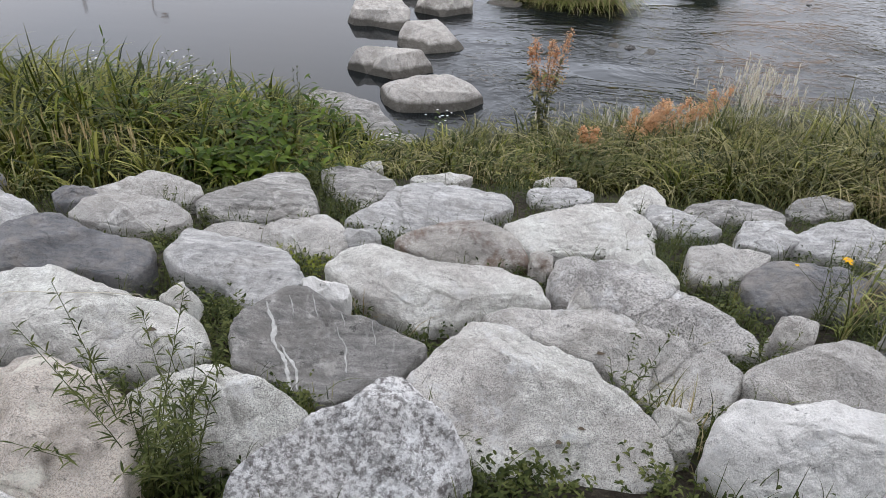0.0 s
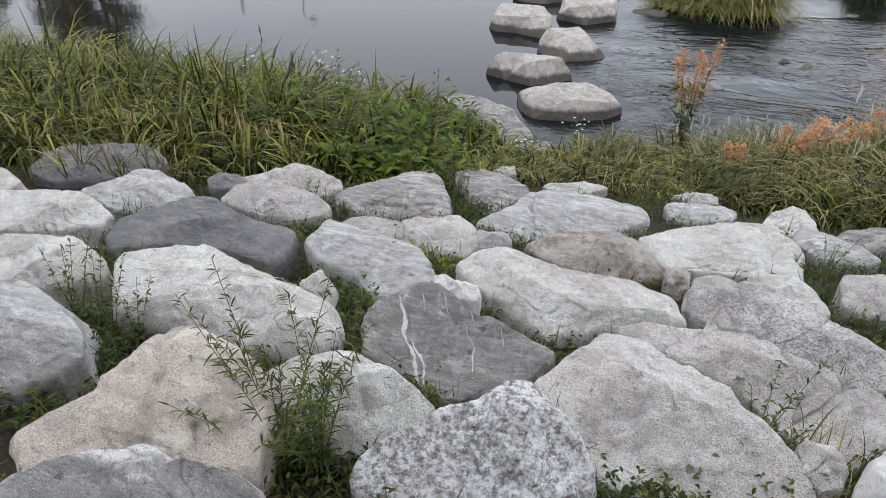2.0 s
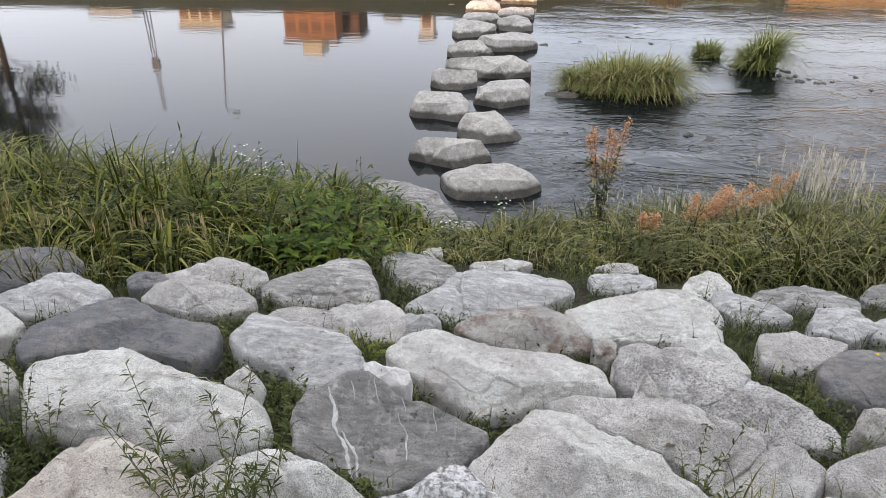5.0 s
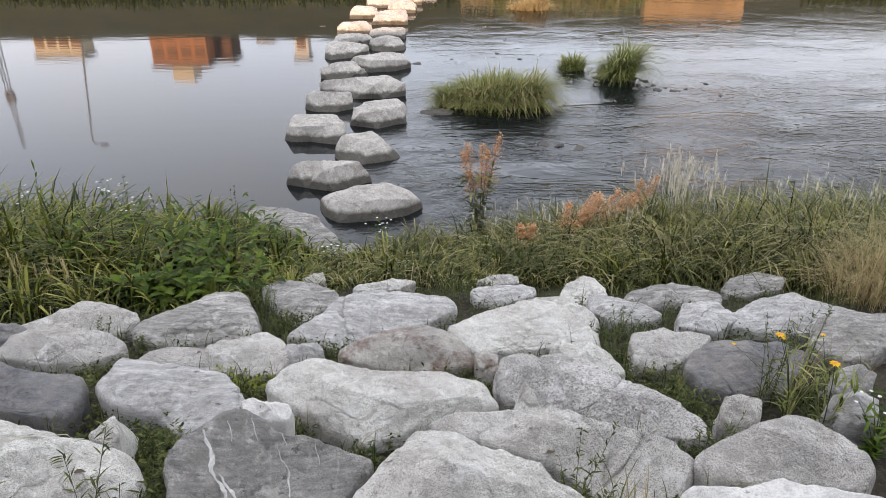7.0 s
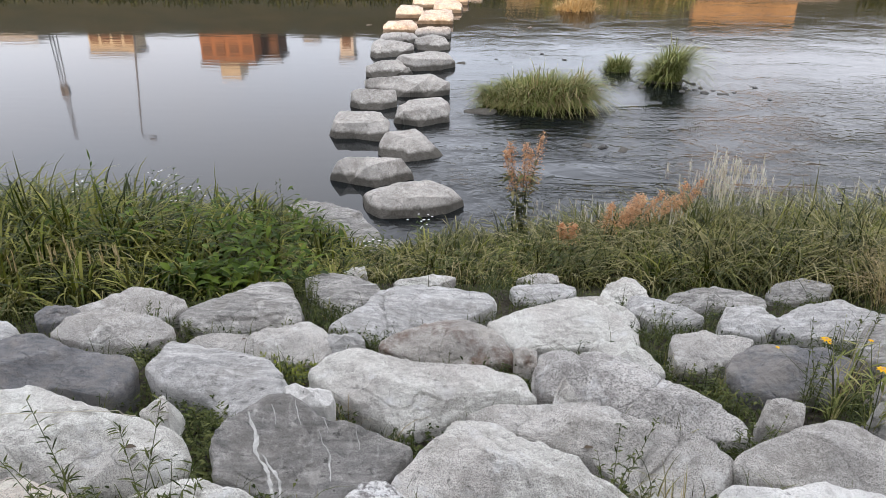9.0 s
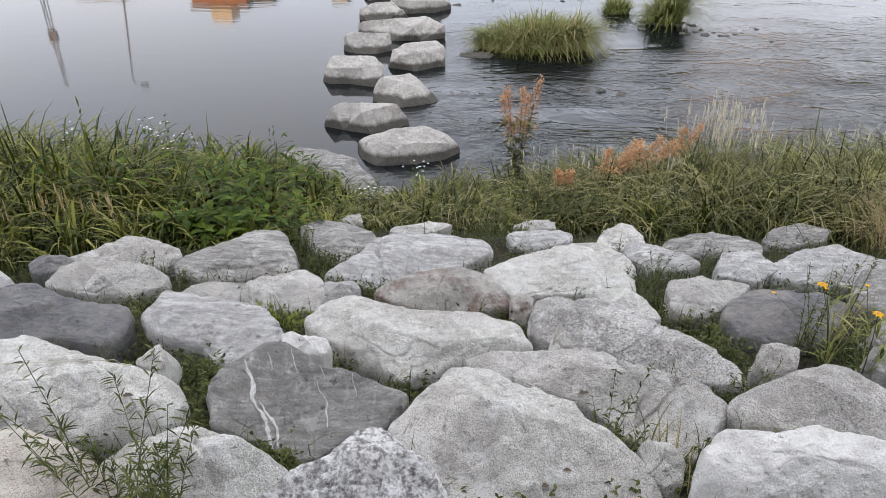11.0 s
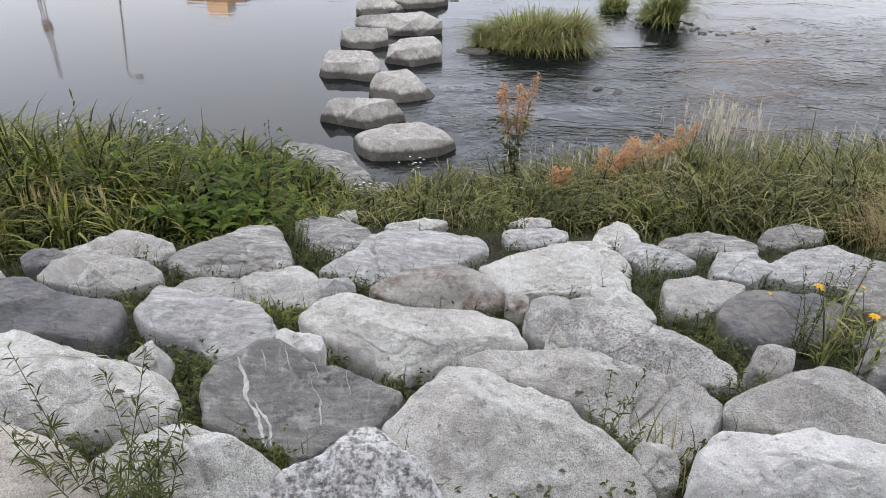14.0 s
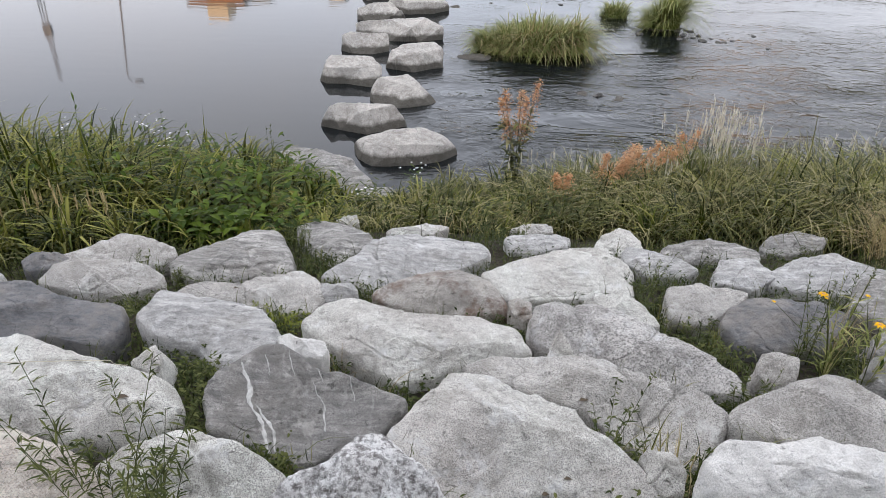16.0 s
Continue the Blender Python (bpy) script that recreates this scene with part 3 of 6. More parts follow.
boulder("ash", -1.556, 2.602, 0.881, 107, [(-170, 0.240, -0.030), (-166, 0.229, -0.047), (-129, 0.109, -0.056), (-33, 0.181, -0.055), (-11, 0.273, -0.035), (-1, 0.290, -0.016), (28, 0.181, -0.013), (92, 0.123, -0.017), (144, 0.180, -0.015), (170, 0.198, -0.008)], crests=[(0.020, -0.033, 0.010)])
boulder("ash", -1.663, 3.026, 0.738, 108, [(-166, 0.287, -0.034), (-157, 0.235, -0.044), (-116, 0.114, -0.048), (-21, 0.242, -0.044), (-5, 0.278, -0.026), (5, 0.265, -0.007), (82, 0.172, -0.022), (114, 0.167, -0.020), (172, 0.184, -0.019)], crests=[(0.072, 0.025, 0.003)])
boulder("gneiss", -1.096, 2.952, 0.767, 109, [(-177, 0.236, -0.017), (-165, 0.267, -0.030), (-146, 0.264, -0.040), (-131, 0.213, -0.050), (-68, 0.199, -0.054), (-42, 0.229, -0.057), (-11, 0.321, -0.036), (8, 0.290, -0.022), (59, 0.303, -0.032), (82, 0.271, -0.033), (98, 0.199, -0.026), (174, 0.164, -0.008)], crests=[(0.073, 0.047, 0.001), (-0.083, -0.068, -0.010)], grooves=[(-0.122, -0.119, 0.102, -0.082, 0.008, 0.012), (0.102, -0.082, 0.245, -0.017, 0.008, 0.012)])
boulder("gneiss", -0.705, 3.391, 0.620, 110, [(-153, 0.130, -0.049), (-107, 0.176, -0.050), (-82, 0.252, -0.048), (-49, 0.183, -0.047), (3, 0.221, -0.032), (16, 0.224, -0.025), (63, 0.178, -0.022), (120, 0.229, -0.026), (147, 0.244, -0.032), (166, 0.187, -0.041)], crests=[(0.012, 0.006, 0.003)])
boulder("ash", -0.830, 2.467, 0.927, 111, [(-171, 0.285, -0.054), (-125, 0.112, -0.061), (-48, 0.146, -0.060), (-28, 0.254, -0.058), (-17, 0.272, -0.045), (-3, 0.275, -0.021), (12, 0.247, -0.010), (39, 0.214, -0.018), (51, 0.156, -0.017), (114, 0.072, -0.011), (170, 0.086, -0.006), (174, 0.326, -0.020), (175, 0.213, -0.006), (179, 0.370, -0.041)], crests=[(0.160, 0.003, 0.007), (-0.029, -0.029, -0.017)])
boulder("marble", -0.507, 2.459, 0.927, 112, [(-157, 0.087, -0.048), (-71, 0.032, -0.049), (0, 0.081, -0.022), (39, 0.063, -0.008), (156, 0.065, -0.006)])
boulder("marble", -0.274, 2.964, 0.767, 113, [(-173, 0.257, -0.004), (-156, 0.413, -0.014), (-145, 0.320, -0.037), (-132, 0.289, -0.052), (-124, 0.238, -0.065), (-107, 0.127, -0.067), (-29, 0.134, -0.061), (-8, 0.224, -0.058), (16, 0.414, -0.054), (25, 0.421, -0.037), (43, 0.336, -0.030), (81, 0.280, -0.035), (125, 0.261, -0.028)], crests=[(-0.109, 0.096, -0.007), (-0.142, -0.101, -0.027), (0.083, 0.092, -0.016), (0.013, -0.076, -0.039)], grooves=[(-0.140, 0.242, -0.146, 0.048, 0.010, 0.015), (-0.146, 0.048, -0.113, -0.128, 0.010, 0.015), (0.086, 0.300, 0.001, 0.085, 0.010, 0.012), (0.001, 0.085, -0.009, -0.124, 0.010, 0.012)])
boulder("rust", -0.093, 2.495, 0.926, 114, [(-176, 0.263, -0.065), (-158, 0.167, -0.073), (-113, 0.101, -0.076), (-49, 0.147, -0.074), (-20, 0.282, -0.051), (-13, 0.278, -0.031), (15, 0.201, -0.012), (58, 0.177, -0.022), (91, 0.146, -0.022), (160, 0.200, -0.032), (176, 0.278, -0.057)], crests=[(0.026, -0.001, 0.005), (0.163, -0.035, -0.024)])
boulder("granite", 0.417, 2.790, 0.823, 115, [(-164, 0.303, -0.040), (-145, 0.267, -0.057), (-113, 0.133, -0.066), (-45, 0.165, -0.067), (-21, 0.356, -0.047), (-12, 0.346, -0.017), (15, 0.281, -0.014), (69, 0.293, -0.034), (102, 0.209, -0.027), (154, 0.232, -0.016), (177, 0.345, -0.026)], crests=[(0.059, 0.075, -0.004), (-0.163, -0.009, -0.015)])
boulder("granite", 0.681, 3.078, 0.720, 116, [(-109, 0.082, -0.045), (-59, 0.181, -0.037), (-45, 0.188, -0.016), (8, 0.099, -0.006), (93, 0.127, -0.018), (136, 0.211, -0.025), (150, 0.160, -0.049)])
boulder("speckle", 0.533, 1.945, 1.111, 117, [(-165, 0.134, -0.075), (-84, 0.103, -0.081), (-46, 0.354, -0.066), (-44, 0.221, -0.076), (-34, 0.394, -0.027), (-28, 0.359, -0.014), (-12, 0.273, -0.013), (12, 0.171, -0.010), (82, 0.170, -0.024), (112, 0.259, -0.031), (131, 0.333, -0.032), (143, 0.348, -0.034), (165, 0.312, -0.051), (179, 0.285, -0.056), (180, 0.209, -0.073)], crests=[(-0.234, 0.107, 0.007), (-0.124, 0.124, -0.014), (0.088, -0.040, 0.009)], grooves=[(-0.151, 0.271, -0.148, 0.140, 0.012, 0.018), (-0.148, 0.140, -0.155, 0.013, 0.012, 0.018)])
boulder("granite", 0.607, 2.354, 0.964, 118, [(-174, 0.052, -0.046), (-56, 0.088, -0.045), (-39, 0.173, -0.030), (-1, 0.091, -0.016), (73, 0.084, -0.012), (153, 0.126, -0.010), (158, 0.147, -0.040)])
boulder("rust", 0.223, 2.316, 0.976, 119, [(-154, 0.041, -0.038), (-85, 0.052, -0.047), (-41, 0.055, -0.036), (31, 0.046, -0.018), (93, 0.046, -0.008), (141, 0.060, -0.020)])
boulder("ash", 0.382, 1.576, 1.234, 120, [(-138, 0.055, -0.074), (-67, 0.154, -0.094), (-54, 0.221, -0.102), (-38, 0.292, -0.108), (-25, 0.300, -0.071), (-11, 0.333, -0.036), (1, 0.275, -0.018), (15, 0.170, -0.010), (65, 0.102, -0.015), (96, 0.174, -0.023), (138, 0.231, -0.021), (159, 0.318, -0.017), (169, 0.378, -0.013), (172, 0.398, -0.047), (174, 0.215, -0.056)], crests=[(-0.062, 0.045, 0.002), (0.084, 0.011, -0.007), (0.094, -0.055, -0.060), (0.223, -0.036, -0.022)], grooves=[(0.059, 0.071, 0.084, 0.018, 0.008, 0.022), (0.084, 0.018, 0.123, -0.022, 0.008, 0.022), (0.123, -0.022, 0.090, -0.107, 0.008, 0.022), (0.214, 0.077, 0.205, -0.004, 0.008, 0.022), (0.205, -0.004, 0.157, -0.064, 0.008, 0.022), (0.157, -0.064, 0.102, -0.106, 0.008, 0.022)])
boulder("granite", 0.129, 1.305, 1.332, 121, [(-172, 0.275, -0.069), (-160, 0.230, -0.101), (-126, 0.207, -0.146), (-70, 0.205, -0.168), (-37, 0.327, -0.156), (-22, 0.358, -0.114), (-15, 0.318, -0.077), (-6, 0.267, -0.052), (6, 0.200, -0.033), (31, 0.183, -0.017), (81, 0.159, -0.023), (105, 0.201, -0.027), (126, 0.269, -0.029), (146, 0.257, -0.022), (164, 0.277, -0.033), (178, 0.311, -0.045)], crests=[(-0.084, 0.071, -0.004), (0.091, 0.003, -0.018), (-0.055, -0.074, -0.140)], grooves=[(-0.126, 0.196, -0.082, 0.143, 0.007, 0.012), (-0.082, 0.143, -0.046, 0.084, 0.007, 0.012), (-0.046, 0.084, -0.000, 0.170, 0.006, 0.008)])
boulder("lichen", -0.244, 1.057, 1.434, 122, [(-178, 0.144, -0.045), (-168, 0.211, -0.065), (-160, 0.291, -0.090), (-151, 0.306, -0.145), (-96, 0.151, -0.169), (-43, 0.190, -0.159), (-3, 0.233, -0.135), (6, 0.221, -0.096), (16, 0.184, -0.051), (31, 0.150, -0.023), (53, 0.137, -0.015), (67, 0.133, -0.016), (82, 0.113, -0.015), (122, 0.069, -0.015), (163, 0.109, -0.031)], crests=[(0.057, 0.025, 0.006), (-0.031, 0.002, -0.054), (0.136, 0.025, -0.076)])
boulder("granite", -0.611, 1.135, 1.384, 123, [(-174, 0.236, -0.081), (-152, 0.200, -0.122), (-69, 0.121, -0.144), (-14, 0.192, -0.115), (4, 0.222, -0.061), (11, 0.170, -0.027), (28, 0.127, -0.012), (98, 0.091, -0.015), (154, 0.121, -0.017), (172, 0.203, -0.051)], crests=[(0.030, 0.009, 0.003), (0.118, 0.011, -0.057)], grooves=[(-0.057, 0.021, 0.011, 0.042, 0.008, 0.012), (0.011, 0.042, 0.072, -0.028, 0.008, 0.012)])
boulder("brown", -0.938, 0.919, 1.491, 124, [(-160, 0.135, -0.020), (-148, 0.230, -0.037), (-144, 0.280, -0.057), (-127, 0.278, -0.081), (-101, 0.203, -0.101), (-54, 0.202, -0.111), (-19, 0.267, -0.100), (1, 0.247, -0.074), (29, 0.235, -0.048), (46, 0.214, -0.028), (70, 0.176, -0.017), (98, 0.211, -0.022), (108, 0.202, -0.020), (121, 0.146, -0.013), (160, 0.107, -0.011)], crests=[(0.023, 0.100, 0.019), (-0.045, -0.070, -0.024), (0.093, -0.041, -0.017), (0.135, 0.036, -0.035)], grooves=[(-0.041, 0.143, -0.034, 0.096, 0.013, 0.014), (-0.034, 0.096, 0.011, 0.019, 0.013, 0.014), (0.011, 0.019, 0.020, -0.060, 0.013, 0.014), (0.020, -0.060, 0.037, -0.122, 0.013, 0.014), (0.126, -0.012, 0.136, -0.060, 0.010, 0.014), (0.136, -0.060, 0.157, -0.119, 0.010, 0.014)])
boulder("streaked", -0.816, 0.669, 1.559, 125, [(-173, 0.165, -0.018), (-169, 0.230, -0.046), (-162, 0.263, -0.102), (-152, 0.197, -0.173), (-65, 0.059, -0.189), (2, 0.209, -0.159), (10, 0.264, -0.061), (12, 0.224, -0.019), (17, 0.172, -0.007), (32, 0.086, -0.007), (82, 0.058, -0.008), (136, 0.050, -0.006), (179, 0.108, -0.008)], crests=[(0.012, -0.007, -0.001), (0.148, 0.036, -0.056)], grooves=[(-0.077, -0.005, 0.005, -0.008, 0.010, 0.020), (0.005, -0.008, 0.064, 0.035, 0.010, 0.020)])
boulder("marble", -1.478, 1.119, 1.390, 126, [(-112, 0.166, -0.135), (-71, 0.130, -0.138), (-31, 0.157, -0.106), (-6, 0.205, -0.058), (5, 0.169, -0.031), (70, 0.101, -0.021), (125, 0.172, -0.020), (152, 0.213, -0.016), (172, 0.231, -0.045)], crests=[(-0.004, 0.007, -0.017)])
boulder("granite", -1.813, 1.555, 1.236, 127, [(-157, 0.200, -0.044), (-116, 0.143, -0.063), (-69, 0.114, -0.072), (-19, 0.150, -0.071), (-1, 0.235, -0.064), (6, 0.226, -0.031), (37, 0.133, -0.012), (83, 0.115, -0.016), (138, 0.130, -0.013), (166, 0.201, -0.009), (176, 0.232, -0.006)], crests=[(0.051, -0.031, 0.009)], grooves=[(0.035, -0.079, 0.070, 0.005, 0.010, 0.016), (0.070, 0.005, 0.089, 0.089, 0.010, 0.016)])
boulder("granite", -2.231, 2.014, 1.079, 128, [(-149, 0.260, -0.038), (-117, 0.175, -0.054), (-36, 0.141, -0.056), (-8, 0.261, -0.048), (6, 0.294, -0.031), (23, 0.214, -0.012), (61, 0.146, -0.017), (124, 0.132, -0.015), (167, 0.251, -0.009), (179, 0.312, -0.011)], crests=[(0.071, -0.030, 0.009)])
boulder("marble", -2.131, 2.478, 0.923, 129, [(-161, 0.279, -0.019), (-117, 0.175, -0.043), (-69, 0.164, -0.049), (-22, 0.189, -0.046), (8, 0.233, -0.032), (34, 0.169, -0.020), (96, 0.155, -0.020), (129, 0.177, -0.018), (161, 0.144, -0.009)], crests=[(0.053, -0.034, 0.009)])
boulder("slate", -2.695, 2.883, 0.786, 130, [(-180, 0.338, -0.011), (-143, 0.333, -0.021), (-110, 0.270, -0.028), (-51, 0.192, -0.038), (-3, 0.362, -0.039), (14, 0.359, -0.032), (53, 0.258, -0.026), (105, 0.215, -0.026), (153, 0.268, -0.017)])
boulder("slate", -1.905, 2.801, 0.809, 131, [(-175, 0.101, -0.020), (-121, 0.086, -0.032), (-58, 0.058, -0.034), (8, 0.117, -0.023), (41, 0.085, -0.009), (138, 0.093, -0.009)])
boulder("white", 0.760, 1.219, 1.354, 132, [(-177, 0.230, -0.064), (-167, 0.244, -0.108), (-150, 0.215, -0.139), (-94, 0.140, -0.147), (-15, 0.318, -0.117), (3, 0.336, -0.043), (8, 0.246, -0.021), (16, 0.187, -0.010), (51, 0.102, -0.013), (83, 0.059, -0.011), (145, 0.128, -0.013), (161, 0.169, -0.011), (175, 0.215, -0.031)], crests=[(-0.206, -0.032, -0.027), (-0.122, -0.067, -0.053), (-0.004, -0.029, -0.002), (0.122, -0.033, -0.012)])
boulder("ash", 0.962, 1.520, 1.251, 133, [(-179, 0.256, -0.035), (-171, 0.253, -0.056), (-159, 0.190, -0.071), (-126, 0.096, -0.082), (-53, 0.093, -0.082), (-32, 0.194, -0.085), (-12, 0.233, -0.061), (-0, 0.210, -0.035), (20, 0.177, -0.018), (47, 0.164, -0.018), (67, 0.147, -0.019), (135, 0.104, -0.013), (170, 0.183, -0.015)], crests=[(-0.003, 0.014, 0.005), (0.118, -0.017, -0.044)])
boulder("slate", 1.197, 2.275, 0.997, 134, [(-175, 0.237, -0.039), (-150, 0.207, -0.067), (-115, 0.144, -0.083), (-51, 0.153, -0.078), (-11, 0.204, -0.056), (8, 0.251, -0.021), (33, 0.204, -0.017), (69, 0.132, -0.018), (133, 0.136, -0.016), (166, 0.201, -0.023)], crests=[(-0.015, 0.003, 0.004)])
boulder("ash", 0.974, 2.501, 0.916, 135, [(-153, 0.177, -0.039), (-130, 0.168, -0.052), (-93, 0.129, -0.058), (-28, 0.091, -0.048), (1, 0.159, -0.029), (15, 0.215, -0.016), (46, 0.111, -0.013), (81, 0.125, -0.017), (143, 0.145, -0.013), (169, 0.151, -0.026)], crests=[(-0.023, -0.000, 0.005)])
boulder("ash", 0.952, 1.792, 1.164, 136, [(-180, 0.057, -0.025), (-160, 0.061, -0.041), (-117, 0.044, -0.051), (-25, 0.058, -0.047), (14, 0.077, -0.015), (43, 0.057, -0.005), (143, 0.043, -0.004)])
boulder("marble", 1.293, 2.949, 0.761, 137, [(-169, 0.135, -0.014), (-150, 0.143, -0.033), (-121, 0.100, -0.038), (-70, 0.118, -0.041), (-9, 0.162, -0.020), (39, 0.158, -0.014), (68, 0.125, -0.016), (119, 0.120, -0.015)])
boulder("marble", 1.726, 2.951, 0.764, 138, [(-166, 0.310, -0.039), (-155, 0.239, -0.049), (-105, 0.141, -0.045), (-47, 0.236, -0.048), (-16, 0.357, -0.025), (3, 0.314, -0.012), (23, 0.229, -0.014), (64, 0.229, -0.025), (118, 0.180, -0.021), (156, 0.211, -0.019), (175, 0.293, -0.031)], crests=[(-0.006, 0.010, 0.006)])
boulder("gneiss", 1.839, 2.668, 0.860, 139, [(-176, 0.180, -0.028), (-149, 0.251, -0.040), (-112, 0.202, -0.052), (-20, 0.222, -0.033), (25, 0.287, -0.017), (62, 0.202, -0.023), (132, 0.141, -0.016)])
boulder("gneiss", 1.480, 2.071, 1.059, 140, [(-165, 0.088, -0.032), (-140, 0.094, -0.046), (-32, 0.067, -0.048), (16, 0.104, -0.019), (49, 0.072, -0.009), (144, 0.058, -0.013)])
boulder("marble", 1.334, 1.831, 1.141, 141, [(-127, 0.059, -0.060), (-43, 0.084, -0.053), (15, 0.095, -0.019), (58, 0.052, -0.009), (148, 0.063, -0.014), (176, 0.089, -0.035)])
boulder("gneiss", 1.286, 3.410, 0.605, 142, [(-177, 0.234, -0.027), (-167, 0.222, -0.035), (-138, 0.158, -0.042), (-52, 0.080, -0.040), (-15, 0.275, -0.033), (1, 0.287, -0.017), (23, 0.218, -0.013), (59, 0.138, -0.016), (147, 0.122, -0.011), (171, 0.204, -0.013)], crests=[(0.003, -0.015, 0.007)])
boulder("gneiss", 1.842, 3.645, 0.524, 143, [(-165, 0.199, -0.010), (-151, 0.204, -0.030), (-121, 0.130, -0.035), (-10, 0.177, -0.031), (16, 0.247, -0.017), (57, 0.187, -0.019), (139, 0.103, -0.010)])
boulder("granite", 0.854, 3.555, 0.557, 144, [(-159, 0.149, -0.023), (-126, 0.134, -0.036), (-73, 0.125, -0.041), (-22, 0.147, -0.023), (50, 0.155, -0.022), (77, 0.179, -0.022), (156, 0.102, -0.009)], crests=[(-0.003, 0.040, 0.001)])
boulder("marble", 0.939, 3.134, 0.700, 145, [(-124, 0.104, -0.044), (-45, 0.170, -0.041), (-25, 0.224, -0.013), (2, 0.122, -0.005), (92, 0.097, -0.015), (131, 0.159, -0.017), (151, 0.163, -0.037), (178, 0.133, -0.041)])
boulder("marble", 0.397, 3.489, 0.578, 146, [(-150, 0.158, -0.038), (-108, 0.103, -0.042), (-10, 0.174, -0.025), (6, 0.193, -0.012), (38, 0.132, -0.012), (152, 0.149, -0.011), (170, 0.173, -0.025)])
boulder("ash", 0.427, 3.848, 0.451, 147, [(-178, 0.158, -0.014), (-133, 0.061, -0.028), (-16, 0.114, -0.018), (16, 0.112, -0.006), (111, 0.054, -0.008)])
boulder("granite", -0.279, 3.725, 0.495, 148, [(-174, 0.137, -0.002), (-169, 0.175, -0.018), (-148, 0.101, -0.034), (-10, 0.110, -0.032), (13, 0.211, -0.014), (42, 0.105, -0.011)])
boulder("granite", 0.463, 1.242, 1.305, 149, [(-159, 0.047, -0.048), (-92, 0.053, -0.063), (-39, 0.061, -0.058), (5, 0.047, -0.026), (56, 0.040, -0.011), (124, 0.048, -0.012), (143, 0.055, -0.035)])
boulder("granite", -0.917, 1.674, 1.205, 150, [(-156, 0.051, -0.020), (-75, 0.050, -0.029), (-29, 0.049, -0.020), (87, 0.055, -0.004), (108, 0.042, -0.002)])
boulder("granite", -0.704, 3.971, 0.410, 151, [(-171, 0.076, -0.020), (-94, 0.052, -0.028), (-25, 0.077, -0.018), (55, 0.072, -0.009), (131, 0.051, -0.007)])
boulder("granite", -2.774, 2.212, 1.011, 152, [(-146, 0.183, -0.030), (-84, 0.161, -0.042), (-16, 0.180, -0.041), (14, 0.215, -0.021), (66, 0.137, -0.017), (136, 0.146, -0.014), (169, 0.201, -0.014)])
shore_rock(-1.094, 5.200, 0.230, 351, [(-124, 0.261, -0.120), (-60, 0.434, -0.130), (-28, 0.506, -0.100), (-25, 0.454, -0.050), (11, 0.238, -0.010), (100, 0.217, -0.000), (135, 0.437, -0.020), (145, 0.493, -0.040), (157, 0.446, -0.090)], [(0.013, -0.077, 0.005), (0.265, -0.212, -0.060)])
shore_rock(-0.679, 4.788, 0.170, 352, [(-180, 0.172, -0.050), (-131, 0.183, -0.070), (-63, 0.167, -0.070), (-3, 0.194, -0.040), (36, 0.192, -0.010), (85, 0.109, -0.000), (151, 0.159, -0.010)], [(0.027, -0.048, -0.000)])

stepping_stone(-0.521, 5.868, 0.200, 300, [(-161, 0.397, -0.200), (-132, 0.352, -0.200), (-70, 0.234, -0.200), (-22, 0.349, -0.200), (6, 0.466, -0.180), (7, 0.448, -0.120), (15, 0.354, -0.040), (44, 0.224, 0.000), (112, 0.103, 0.000), (165, 0.463, -0.200), (166, 0.301, -0.040), (167, 0.438, -0.120)], [(-0.325, -0.083, -0.070), (0.005, -0.145, -0.040), (0.323, -0.067, -0.070)])
stepping_stone(-0.958, 6.500, 0.200, 301, [(-178, 0.404, -0.200), (-151, 0.216, -0.200), (-71, 0.216, -0.200), (1, 0.377, -0.200), (4, 0.437, -0.180), (13, 0.316, 0.000), (112, 0.112, 0.000), (158, 0.269, 0.000), (179, 0.304, -0.010)], [(-0.271, -0.117, -0.030), (-0.014, -0.115, -0.020), (0.246, -0.146, -0.020)])
stepping_stone(-0.679, 7.238, 0.200, 302, [(-173, 0.292, -0.200), (-159, 0.270, -0.200), (-83, 0.247, -0.200), (-18, 0.364, -0.200), (-3, 0.404, -0.200), (33, 0.205, -0.010), (71, 0.268, 0.000), (152, 0.252, 0.000), (174, 0.278, -0.080)], [(-0.211, -0.134, -0.040), (0.151, -0.033, -0.050)])
stepping_stone(-1.253, 7.842, 0.200, 303, [(-173, 0.346, -0.200), (-152, 0.291, -0.200), (-90, 0.133, -0.200), (-42, 0.338, -0.200), (-13, 0.332, -0.150), (3, 0.338, -0.030), (51, 0.349, 0.000), (133, 0.357, 0.000), (169, 0.299, -0.030)], [(-0.239, -0.069, -0.040), (0.097, -0.062, -0.030), (0.271, -0.067, -0.070)])
stepping_stone(-0.573, 8.417, 0.200, 304, [(-163, 0.353, -0.170), (-141, 0.274, -0.200), (-91, 0.256, -0.200), (-30, 0.218, -0.200), (-10, 0.312, -0.180), (26, 0.343, -0.030), (58, 0.393, 0.000), (131, 0.260, 0.000), (177, 0.293, -0.030)], [(-0.210, -0.152, -0.050), (0.122, -0.071, -0.020), (0.274, -0.075, -0.070)])
stepping_stone(-1.269, 8.973, 0.200, 305, [(-179, 0.260, -0.170), (-131, 0.167, -0.200), (-45, 0.206, -0.200), (2, 0.330, -0.170), (16, 0.322, 0.000), (144, 0.208, 0.000), (167, 0.251, -0.020)], [(-0.170, -0.138, -0.040), (0.276, -0.129, -0.040)])
